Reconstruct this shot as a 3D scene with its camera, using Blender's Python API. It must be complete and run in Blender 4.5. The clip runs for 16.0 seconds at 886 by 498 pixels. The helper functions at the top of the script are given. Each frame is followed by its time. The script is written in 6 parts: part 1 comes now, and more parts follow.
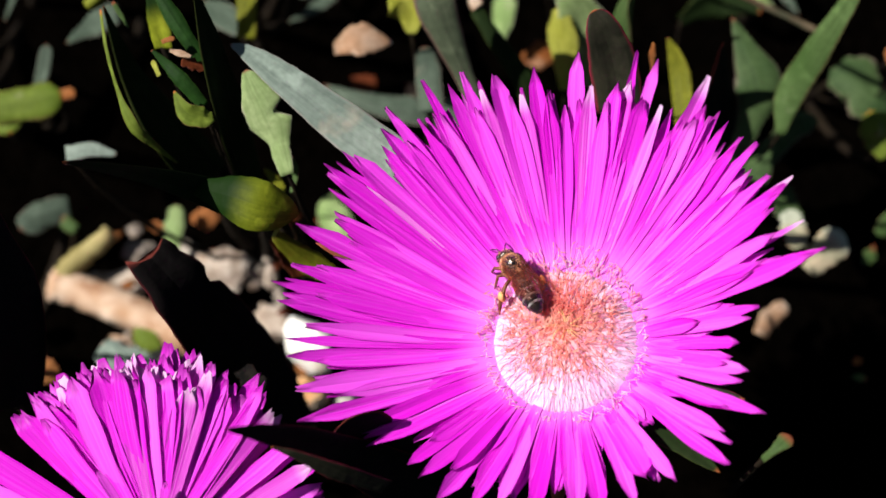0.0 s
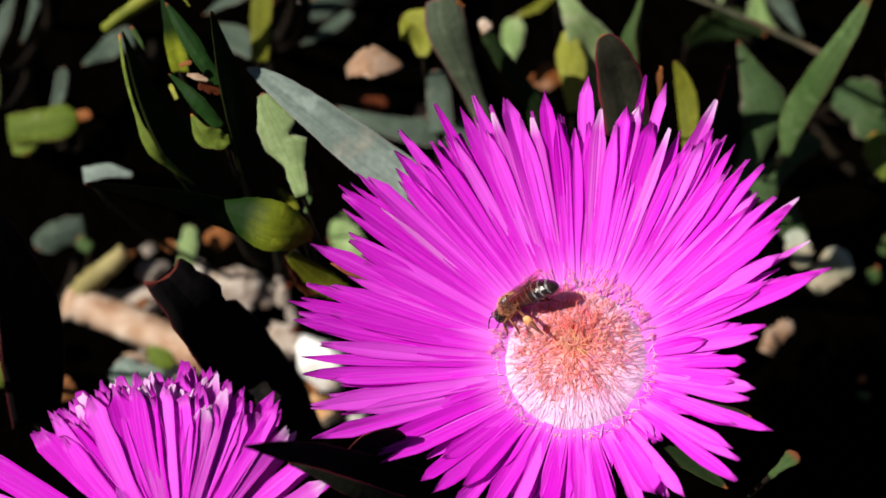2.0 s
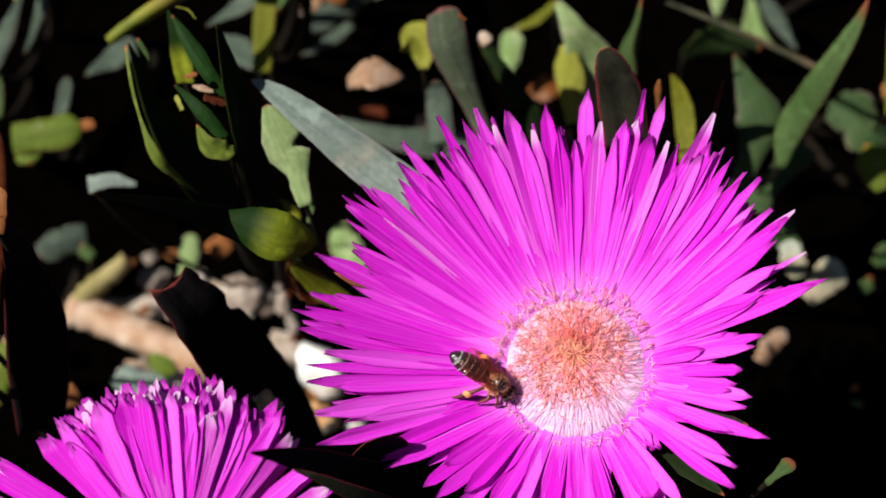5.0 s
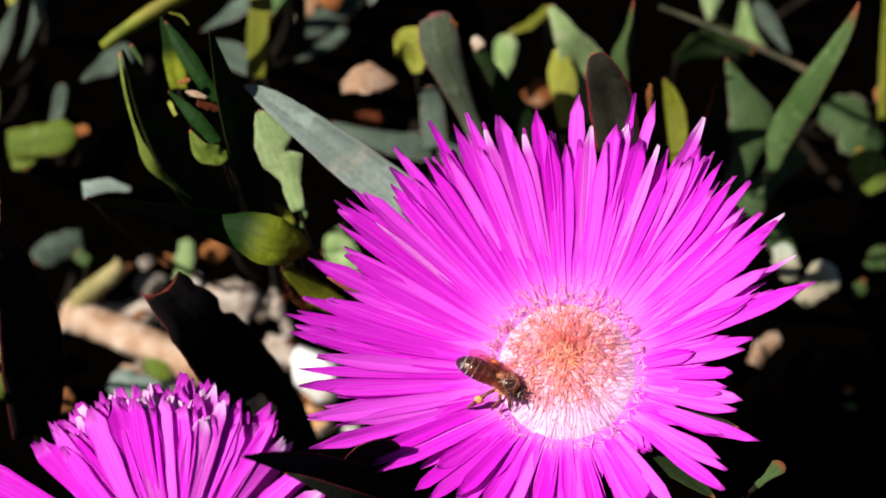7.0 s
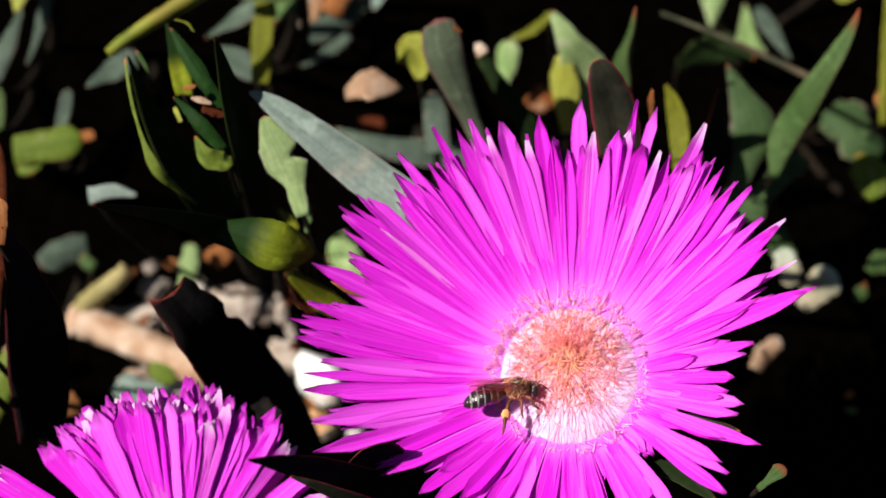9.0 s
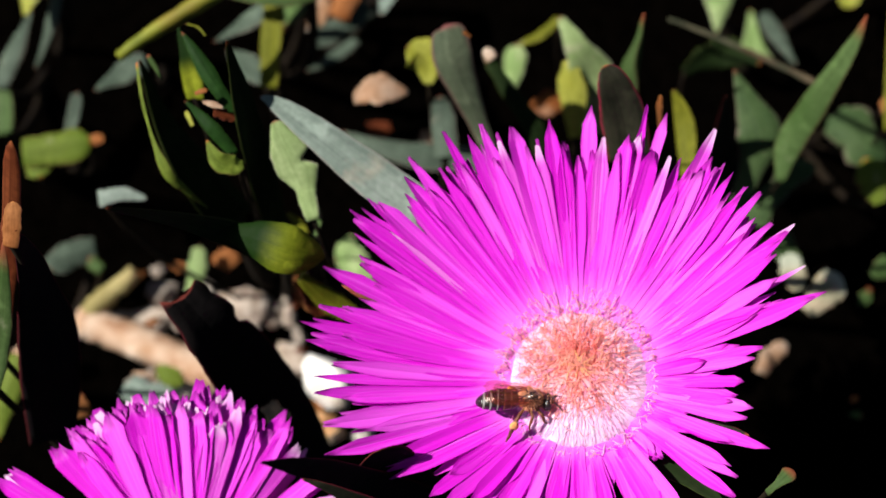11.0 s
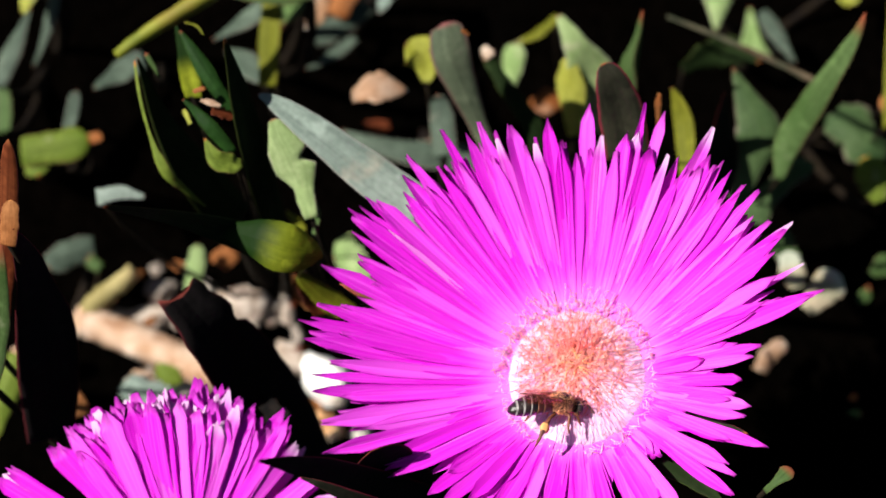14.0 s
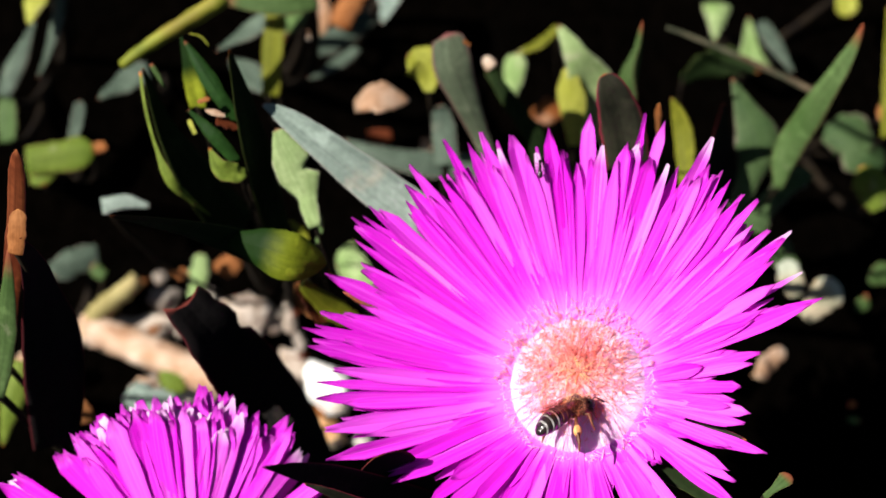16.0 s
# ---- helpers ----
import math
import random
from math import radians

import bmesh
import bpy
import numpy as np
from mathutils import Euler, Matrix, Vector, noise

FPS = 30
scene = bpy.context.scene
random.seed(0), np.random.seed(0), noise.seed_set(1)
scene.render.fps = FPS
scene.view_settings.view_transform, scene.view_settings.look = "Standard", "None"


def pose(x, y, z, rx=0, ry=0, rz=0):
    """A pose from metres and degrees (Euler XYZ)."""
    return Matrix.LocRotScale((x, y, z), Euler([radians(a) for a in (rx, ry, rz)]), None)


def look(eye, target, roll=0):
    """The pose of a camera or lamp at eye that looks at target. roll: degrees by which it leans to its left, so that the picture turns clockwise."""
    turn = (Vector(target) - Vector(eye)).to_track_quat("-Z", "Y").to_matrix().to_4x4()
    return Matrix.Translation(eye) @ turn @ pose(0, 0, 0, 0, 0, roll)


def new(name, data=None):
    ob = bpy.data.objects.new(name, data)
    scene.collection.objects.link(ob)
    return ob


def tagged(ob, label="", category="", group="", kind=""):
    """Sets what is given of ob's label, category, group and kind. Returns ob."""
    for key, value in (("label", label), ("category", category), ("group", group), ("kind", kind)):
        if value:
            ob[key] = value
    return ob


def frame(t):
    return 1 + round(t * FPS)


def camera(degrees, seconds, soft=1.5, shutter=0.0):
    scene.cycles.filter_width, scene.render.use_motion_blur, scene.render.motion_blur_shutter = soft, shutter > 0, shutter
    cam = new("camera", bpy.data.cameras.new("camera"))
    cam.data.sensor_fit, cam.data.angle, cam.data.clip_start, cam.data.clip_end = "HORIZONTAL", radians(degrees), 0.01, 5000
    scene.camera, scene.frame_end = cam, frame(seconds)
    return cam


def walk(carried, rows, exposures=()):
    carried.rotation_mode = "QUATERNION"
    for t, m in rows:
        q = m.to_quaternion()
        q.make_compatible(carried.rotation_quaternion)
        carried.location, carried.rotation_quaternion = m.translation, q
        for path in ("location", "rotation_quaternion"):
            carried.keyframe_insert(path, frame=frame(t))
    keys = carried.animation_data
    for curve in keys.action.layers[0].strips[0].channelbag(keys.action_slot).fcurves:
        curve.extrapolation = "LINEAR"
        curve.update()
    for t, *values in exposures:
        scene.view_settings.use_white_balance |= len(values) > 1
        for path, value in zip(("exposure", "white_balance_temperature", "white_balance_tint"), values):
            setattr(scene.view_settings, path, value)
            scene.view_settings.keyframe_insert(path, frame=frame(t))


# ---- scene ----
# ---- camera ----
cam = camera(34.0, 16.0, soft=1.6)
walk(cam, [(t, pose(x, y, z, rx, ry, rz)) for t, x, y, z, rx, ry, rz in (
    (0.0, 0.00000, -0.00000, 0.33200, 20.00, 0.00, -0.00),
    (0.5, 0.00045, -0.00015, 0.33332, 20.21, 0.21, 0.01),
    (1.0, 0.00070, -0.00058, 0.33433, 20.40, 0.39, 0.05),
    (1.5, -0.00037, -0.00089, 0.33580, 20.37, 0.27, 0.04),
    (2.0, -0.00171, -0.00111, 0.33675, 20.66, 0.09, 0.05),
    (2.5, -0.00142, -0.00146, 0.33797, 20.75, 0.01, 0.01),
    (3.0, -0.00197, -0.00149, 0.33792, 20.80, -0.01, 0.07),
    (3.5, -0.00315, -0.00164, 0.33863, 20.78, -0.07, 0.10),
    (4.0, -0.00385, -0.00203, 0.34045, 20.91, -0.19, 0.12),
    (6.5, -0.00341, -0.00226, 0.34085, 21.01, -0.39, 0.02),
    (7.0, -0.00209, -0.00246, 0.34181, 21.10, -0.23, -0.04),
    (7.5, -0.00211, -0.00263, 0.34189, 21.11, -0.22, -0.03),
    (8.0, -0.00302, -0.00275, 0.34330, 21.17, -0.25, 0.04),
    (8.5, -0.00237, -0.00305, 0.34385, 21.33, -0.28, -0.05),
    (9.0, -0.00244, -0.00303, 0.34367, 21.27, -0.17, -0.02),
    (11.5, -0.00512, -0.00340, 0.34525, 21.40, -0.36, 0.10),
    (12.0, -0.00467, -0.00333, 0.34524, 21.39, -0.28, 0.10),
    (12.5, -0.00538, -0.00370, 0.34649, 21.49, -0.33, 0.13),
    (13.0, -0.00490, -0.00369, 0.34713, 21.56, -0.36, 0.14),
    (13.5, -0.00371, -0.00373, 0.34651, 21.55, -0.28, 0.03),
    (14.0, -0.00434, -0.00333, 0.34485, 21.33, -0.29, 0.07),
    (14.5, -0.00428, -0.00356, 0.34580, 21.40, -0.26, 0.08),
    (15.0, -0.00397, -0.00387, 0.34705, 21.59, -0.27, 0.04),
    (15.5, -0.00476, -0.00398, 0.34743, 21.62, -0.36, 0.04),
    (16.0, -0.00498, -0.00421, 0.34751, 21.64, -0.33, 0.06),
)], exposures=((0.0, 0.74), (0.4, 0.53), (1.5, 0.48), (4.0, 0.48), (7.0, 0.72), (9.0, 0.74), (11.5, 0.72), (13.0, 0.76), (14.0, 0.93), (15.0, 1.02), (16.0, 1.04)))

cam.data.dof.use_dof, cam.data.dof.focus_distance, cam.data.dof.aperture_fstop = True, 0.25, 11.0

# ---- light: sun from the left, weak blue sky ----
SUN_DIR = Vector((-0.66, 0.05, 0.75)).normalized()
world = bpy.data.worlds.new("sky")
scene.world = world
world.use_nodes = True
sky = world.node_tree.nodes.new("ShaderNodeTexSky")
sky.sky_type, sky.sun_disc = "NISHITA", False
sky.sun_elevation = math.asin(SUN_DIR.z)
sky.sun_rotation = math.atan2(SUN_DIR.x, SUN_DIR.y)
world.node_tree.links.new(sky.outputs[0], world.node_tree.nodes["Background"].inputs[0])
world.node_tree.nodes["Background"].inputs[1].default_value = 0.024
sun = new("sun", bpy.data.lights.new("sun", "SUN"))
sun.data.energy, sun.data.angle, sun.data.color = 5.0, radians(0.55), (1.0, 0.96, 0.9)
sun.matrix_world = look(SUN_DIR * 2, (0, 0, 0))

# ---- materials ----
def ramp_mix(nt, fac, a, b):
    n = nt.nodes.new("ShaderNodeMix")
    n.data_type = "RGBA"
    for sock, v in ((n.inputs[0], fac), (n.inputs[6], a), (n.inputs[7], b)):
        if hasattr(v, "node"):
            nt.links.new(v, sock)
        else:
            sock.default_value = v if not isinstance(v, tuple) else (*v, 1.0)
    return n.outputs[2]


def noise_of(nt, scale, detail=3.0, stretch=(1, 1, 1), lo=0.35, hi=0.65):
    co, mp = nt.nodes.new("ShaderNodeTexCoord"), nt.nodes.new("ShaderNodeMapping")
    mp.inputs["Scale"].default_value = stretch
    nt.links.new(co.outputs["Object"], mp.inputs[0])
    n = nt.nodes.new("ShaderNodeTexNoise")
    n.inputs["Scale"].default_value, n.inputs["Detail"].default_value = scale, detail
    nt.links.new(mp.outputs[0], n.inputs["Vector"])
    r = nt.nodes.new("ShaderNodeMapRange")
    r.inputs[1].default_value, r.inputs[2].default_value = lo, hi
    nt.links.new(n.outputs[0], r.inputs[0])
    return r.outputs[0]


def attr_of(nt, name, lo=0.0, hi=1.0):
    a, r = nt.nodes.new("ShaderNodeAttribute"), nt.nodes.new("ShaderNodeMapRange")
    a.attribute_name = name
    r.interpolation_type = "SMOOTHSTEP"
    r.inputs[1].default_value, r.inputs[2].default_value = lo, hi
    nt.links.new(a.outputs["Fac"], r.inputs[0])
    return r.outputs[0]


def times(nt, a, k):
    m = nt.nodes.new("ShaderNodeMath")
    m.operation = "MULTIPLY"
    nt.links.new(a, m.inputs[0])
    if hasattr(k, "node"):
        nt.links.new(k, m.inputs[1])
    else:
        m.inputs[1].default_value = k
    return m.outputs[0]


def start(name):
    m = bpy.data.materials.new(name)
    m.use_nodes = True
    nt = m.node_tree
    return m, nt, nt.nodes["Principled BSDF"]


def finish(nt, bsdf, colour, rough, bump=None, depth=0.0002, see_through=0.0, spec=0.4):
    if hasattr(colour, "node"):
        nt.links.new(colour, bsdf.inputs["Base Color"])
    else:
        bsdf.inputs["Base Color"].default_value = (*colour, 1)
    bsdf.inputs["Roughness"].default_value = rough
    bsdf.inputs["Specular IOR Level"].default_value = spec
    if bump:
        b = nt.nodes.new("ShaderNodeBump")
        b.inputs["Strength"].default_value, b.inputs["Distance"].default_value = 0.6, depth
        nt.links.new(bump, b.inputs["Height"])
        nt.links.new(b.outputs[0], bsdf.inputs["Normal"])
    if see_through:
        tr, mx = nt.nodes.new("ShaderNodeBsdfTranslucent"), nt.nodes.new("ShaderNodeMixShader")
        if hasattr(colour, "node"):
            nt.links.new(colour, tr.inputs[0])
        else:
            tr.inputs[0].default_value = (*colour, 1)
        mx.inputs[0].default_value = see_through
        nt.links.new(bsdf.outputs[0], mx.inputs[1])
        nt.links.new(tr.outputs[0], mx.inputs[2])
        nt.links.new(mx.outputs[0], nt.nodes["Material Output"].inputs[0])


def plain(name, a, b, scale=300, rough=0.6, stain=None, stain_scale=60, depth=0.0002, see_through=0.0, stretch=(1, 1, 1), spec=0.4):
    """Two colours in fine grain, and a third in large blotches."""
    m, nt, bsdf = start(name)
    c = ramp_mix(nt, noise_of(nt, scale, 4, stretch), a, b)
    if stain:
        c = ramp_mix(nt, noise_of(nt, stain_scale, 3, lo=0.5, hi=0.72), c, stain)
    finish(nt, bsdf, c, rough, noise_of(nt, scale * 2, 4, stretch, 0.2, 0.8), depth, see_through, spec=spec)
    return m


def leaf_material(name, a, b, tip=(0.16, 0.05, 0.03), rim=(0.20, 0.07, 0.06), tip_from=0.955, rim_from=0.86, rim_amount=0.6, scar=(0.42, 0.36, 0.28), tip_fade=0.08, grain=70, see_through=0.15, rough=0.6, spec=0.08):
    """Waxy leaf: bloom in two greens, pale scars, reddish tip and edges."""
    m, nt, bsdf = start(name)
    c = ramp_mix(nt, noise_of(nt, grain, 4), a, b)
    c = ramp_mix(nt, times(nt, noise_of(nt, 900, 3), 0.35), c, tuple(0.6 * v for v in a))
    at, n = nt.nodes.new("ShaderNodeAttribute"), nt.nodes.new("ShaderNodeTexNoise")
    at.attribute_name = "grain"
    n.inputs["Scale"].default_value, n.inputs["Detail"].default_value = 1.0, 3.0
    nt.links.new(at.outputs["Vector"], n.inputs["Vector"])
    fibre = nt.nodes.new("ShaderNodeMapRange")
    fibre.inputs[1].default_value, fibre.inputs[2].default_value = 0.42, 0.68
    nt.links.new(n.outputs[0], fibre.inputs[0])
    c = ramp_mix(nt, times(nt, fibre.outputs[0], 0.45), c, tuple(0.42 * v for v in a))
    c = ramp_mix(nt, times(nt, noise_of(nt, 260, 4, lo=0.56, hi=0.72), 0.35), c, tuple(min(0.8, 1.7 * v) for v in b))
    c = ramp_mix(nt, times(nt, noise_of(nt, 120, 5, lo=0.64, hi=0.76), 0.45), c, scar)
    c = ramp_mix(nt, times(nt, attr_of(nt, "edge", rim_from, 1.0), rim_amount), c, rim)
    c = ramp_mix(nt, attr_of(nt, "along", tip_from, min(1.0, tip_from + tip_fade)), c, tip)
    finish(nt, bsdf, c, rough, noise_of(nt, 500, 4, lo=0.2, hi=0.8), 0.00015, see_through, spec=spec)
    return m


LEAF = {
    "glaucous": leaf_material("glaucous_leaf", (0.171, 0.224, 0.186), (0.259, 0.312, 0.268), rim=(0.42, 0.34, 0.32)),
    # dark green with the shade of the bud leaves painted in
    "deep": leaf_material("shade_tinted_green_leaf", (0.006, 0.024, 0.003), (0.014, 0.046, 0.007), tip=(0.16, 0.04, 0.02), rim=(0.05, 0.09, 0.02), scar=(0.03, 0.05, 0.015), see_through=0.05),
    "dull": leaf_material("dull_green_leaf", (0.030, 0.060, 0.020), (0.062, 0.098, 0.036), rim=(0.22, 0.13, 0.13)),
    "club": leaf_material("red_rimmed_dull_leaf", (0.060, 0.080, 0.048), (0.108, 0.130, 0.080), tip=(0.16, 0.05, 0.05), tip_from=0.80, tip_fade=0.18, rim=(0.20, 0.07, 0.08), rim_from=0.75),
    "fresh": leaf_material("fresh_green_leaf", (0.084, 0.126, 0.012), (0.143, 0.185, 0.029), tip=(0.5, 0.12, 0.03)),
    "pale": leaf_material("pale_green_leaf", (0.18, 0.27, 0.09), (0.29, 0.36, 0.17), rim=(0.5, 0.42, 0.36)),
    "yellow": leaf_material("yellow_green_leaf", (0.216, 0.226, 0.021), (0.288, 0.288, 0.061), rim=(0.5, 0.4, 0.1), rim_amount=0.3),
    "green": leaf_material("mid_green_leaf", (0.042, 0.080, 0.021), (0.084, 0.134, 0.046), tip=(0.22, 0.06, 0.03), tip_from=0.74, tip_fade=0.24, rim=(0.16, 0.09, 0.05)),
    # maroon taken almost to black: shade on these leaves is in the colour
    "maroon": leaf_material("shade_black_maroon_leaf", (0.004, 0.0035, 0.0035), (0.007, 0.005, 0.005), tip=(0.10, 0.02, 0.015), rim=(0.09, 0.010, 0.014), scar=(0.02, 0.016, 0.012), see_through=0.0, rough=0.85, spec=0.08),
    # green darkened to near-black, so the colour itself holds the leaves' shade
    "shade": leaf_material("shade_black_green_leaf", (0.006, 0.013, 0.003), (0.012, 0.021, 0.006), tip=(0.20, 0.06, 0.02), rim=(0.05, 0.06, 0.015), scar=(0.02, 0.025, 0.012), see_through=0.0, rough=0.8, spec=0.05),
    "plum": leaf_material("plum_leaf", (0.010, 0.011, 0.007), (0.027, 0.026, 0.016), tip=(0.30, 0.08, 0.03), rim=(0.17, 0.012, 0.03), rim_from=0.8, rim_amount=0.9, scar=(0.05, 0.04, 0.04), see_through=0.0, rough=0.6),
    "char": leaf_material("blackened_withered_leaf", (0.001, 0.001, 0.001), (0.010, 0.007, 0.006), rim=(0.02, 0.008, 0.006), grain=620, tip=(0.03, 0.012, 0.01), scar=(0.02, 0.010, 0.008), rough=0.9, see_through=0.0, spec=0.1),
    # yellow base is the leaf's own; the near-black tip paints the blade's shade
    "yellow_foot": leaf_material("yellow_leaf_base", (0.14, 0.17, 0.008), (0.25, 0.28, 0.022), tip=(0.006, 0.020, 0.002), tip_from=0.34, tip_fade=0.34, rim=(0.13, 0.17, 0.015), scar=(0.12, 0.14, 0.02), see_through=0.2),
    "dry": leaf_material("half_dry_leaf", (0.26, 0.26, 0.17), (0.46, 0.36, 0.25), tip=(0.34, 0.36, 0.28), tip_from=0.5, tip_fade=0.3, rim=(0.45, 0.25, 0.12), grain=160, rough=0.8),
    "olive": leaf_material("olive_leaf", (0.092, 0.101, 0.005), (0.151, 0.151, 0.013), rim=(0.3, 0.2, 0.04), rim_amount=0.3),
    "slate": leaf_material("slate_green_leaf", (0.044, 0.064, 0.046), (0.088, 0.117, 0.086), rim=(0.25, 0.18, 0.15)),
    "tan": leaf_material("dry_tan_leaf", (0.302, 0.160, 0.084), (0.504, 0.403, 0.319), tip=(0.72, 0.66, 0.58), rim=(0.45, 0.2, 0.1), rim_amount=0.3, rough=0.8),
    "rust": leaf_material("dry_rust_leaf", (0.223, 0.071, 0.018), (0.323, 0.141, 0.053), tip=(0.5, 0.2, 0.06), rough=0.8),
    "brown": leaf_material("dry_brown_leaf", (0.090, 0.018, 0.006), (0.160, 0.042, 0.014), tip=(0.2, 0.06, 0.02), rough=0.8),
}


def petal_material(name, deep, mid, throat, tip=(0.36, 0.008, 0.32), tip_from=0.91, tip_amount=0.65):
    m, nt, bsdf = start(name)
    a = nt.nodes.new("ShaderNodeAttribute")
    a.attribute_name = "grain"
    n = nt.nodes.new("ShaderNodeTexNoise")
    n.inputs["Scale"].default_value, n.inputs["Detail"].default_value = 1.0, 3.0
    nt.links.new(a.outputs["Vector"], n.inputs["Vector"])
    r = nt.nodes.new("ShaderNodeMapRange")
    r.inputs[1].default_value, r.inputs[2].default_value = 0.32, 0.68
    nt.links.new(n.outputs[0], r.inputs[0])
    c = ramp_mix(nt, r.outputs[0], deep, mid)
    own, rr = nt.nodes.new("ShaderNodeObjectInfo"), nt.nodes.new("ShaderNodeMapRange")
    nt.links.new(own.outputs["Random"], rr.inputs[0])
    rr.inputs[1].default_value, rr.inputs[2].default_value, rr.inputs[4].default_value = 0.35, 1.0, 0.8
    c = ramp_mix(nt, rr.outputs[0], c, tuple(0.86 * v if i != 1 else 0.35 * v for i, v in enumerate(deep)))
    pl = nt.nodes.new("ShaderNodeMapRange")
    nt.links.new(own.outputs["Random"], pl.inputs[0])
    pl.inputs[1].default_value, pl.inputs[2].default_value, pl.inputs[4].default_value = 0.35, 0.0, 0.75
    c = ramp_mix(nt, pl.outputs[0], c, tuple(min(0.97, v * 1.02 + (0.09 if i == 1 else 0.0)) for i, v in enumerate(mid)))
    c = ramp_mix(nt, times(nt, attr_of(nt, "edge", 0.55, 1.0), 0.45), c, tuple(0.78 * v for v in deep))
    c = ramp_mix(nt, times(nt, attr_of(nt, "along", 0.36, 0.02), 0.68), c, throat)
    c = ramp_mix(nt, times(nt, attr_of(nt, "along", tip_from, 1.0), tip_amount), c, tip)
    finish(nt, bsdf, c, 0.5, r.outputs[0], 0.00011, 0.5, spec=0.35)
    return m


PETAL = petal_material("magenta_petal", (0.88, 0.004, 0.82), (0.95, 0.115, 0.93), (0.97, 0.40, 0.95))
PALE_PETAL = petal_material("bleached_petal", (0.76, 0.03, 0.70), (0.95, 0.28, 0.92), (0.98, 0.42, 0.96), (0.92, 0.66, 0.90), 0.88, 0.85)
# near-black: the mat's shade is put into the soil colour
SOIL = plain("shade_black_humus", (0.0004, 0.0003, 0.0002), (0.0010, 0.0007, 0.0005), 220, 1.0, (0.0006, 0.0005, 0.0004), 40, 0.002, spec=0.0)
STONE = plain("white_stone", (0.26, 0.19, 0.14), (0.52, 0.45, 0.38), 260, 0.9, (0.10, 0.05, 0.03), 170, 0.0006)
CHALK = plain("chalky_stone", (0.42, 0.37, 0.31), (0.76, 0.73, 0.68), 120, 0.9, (0.24, 0.15, 0.09), 130, 0.0007)
WHITE = plain("white_chalk", (0.66, 0.63, 0.58), (0.90, 0.89, 0.86), 120, 0.9, (0.40, 0.30, 0.20), 90, 0.0007)
OCHRE = plain("ochre_stone", (0.42, 0.18, 0.06), (0.66, 0.40, 0.20), 150, 0.9, (0.70, 0.56, 0.42), 110, 0.0006)
GREY_STONE = plain("grey_stone", (0.13, 0.10, 0.08), (0.30, 0.26, 0.22), 260, 0.85, (0.14, 0.07, 0.04), 90, 0.0006)
WOOD = plain("bare_dry_wood", (0.36, 0.21, 0.12), (0.60, 0.46, 0.35), 130, 0.85, (0.22, 0.10, 0.05), 170, 0.0005)
OLIVE_WOOD = plain("olive_bark", (0.15, 0.12, 0.03), (0.30, 0.25, 0.10), 130, 0.8, (0.36, 0.22, 0.12), 120, 0.0004)
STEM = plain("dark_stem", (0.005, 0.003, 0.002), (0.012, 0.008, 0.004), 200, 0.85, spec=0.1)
GREEN_STEM = plain("yellow_green_stem", (0.10, 0.12, 0.010), (0.18, 0.19, 0.022), 120, 0.6, (0.22, 0.10, 0.03), 40, spec=0.15)
TWIG = plain("grey_green_twig", (0.012, 0.018, 0.010), (0.07, 0.065, 0.04), 150, 0.85, (0.10, 0.05, 0.03), 60, spec=0.1)
SEPAL = plain("green_calyx", (0.10, 0.17, 0.05), (0.20, 0.28, 0.09), 150, 0.5)


def receptacle_material():
    m, nt, bsdf = start("pink_white_receptacle")
    c = ramp_mix(nt, noise_of(nt, 500, 3), (0.96, 0.54, 0.85), (0.97, 0.72, 0.92))
    c = ramp_mix(nt, attr_of(nt, "along", 0.92, 0.15), c, (0.95, 0.36, 0.37))
    finish(nt, bsdf, c, 0.7, noise_of(nt, 900, 3, lo=0.2, hi=0.8), 0.0001, 0.3, spec=0.2)
    return m


MOUND = receptacle_material()
FILAMENT = plain("white_filament", (0.95, 0.74, 0.91), (0.96, 0.90, 0.95), 600, 0.6, see_through=0.7)
ROSE_FILAMENT = plain("rose_filament", (0.95, 0.48, 0.72), (0.97, 0.66, 0.85), 600, 0.6, see_through=0.6)
ANTHER = plain("salmon_anther", (0.62, 0.20, 0.16), (0.82, 0.38, 0.30), 800, 0.7, (0.50, 0.09, 0.08), 250)
CORAL = plain("coral_stamen", (0.96, 0.42, 0.36), (0.98, 0.62, 0.52), 700, 0.65, (0.92, 0.28, 0.26), 160, see_through=0.55)
STIGMA = plain("apricot_stigma", (0.92, 0.48, 0.22), (0.96, 0.64, 0.36), 700, 0.6, see_through=0.4)
CHITIN = plain("black_chitin", (0.008, 0.005, 0.005), (0.022, 0.012, 0.009), 900, 0.22, spec=0.7)
DARK_CHITIN = plain("brown_chitin", (0.03, 0.010, 0.006), (0.07, 0.02, 0.010), 900, 0.35)
BAND = plain("pale_hair_band", (0.10, 0.085, 0.08), (0.32, 0.30, 0.29), 1500, 0.8, (0.03, 0.02, 0.018), 420)
AMBER_BAND = plain("amber_band", (0.07, 0.024, 0.012), (0.17, 0.065, 0.032), 1200, 0.45)
FUR = plain("tawny_fur", (0.60, 0.19, 0.09), (0.90, 0.45, 0.26), 1800, 0.9, (0.14, 0.05, 0.02), 400)
LEG = plain("amber_leg", (0.08, 0.020, 0.009), (0.21, 0.062, 0.026), 700, 0.5)
POLLEN = plain("pollen_load", (0.60, 0.23, 0.07), (0.78, 0.38, 0.15), 900, 0.85)
EYE_BLACK = plain("compound_eye", (0.006, 0.005, 0.005), (0.02, 0.015, 0.012), 2500, 0.2)


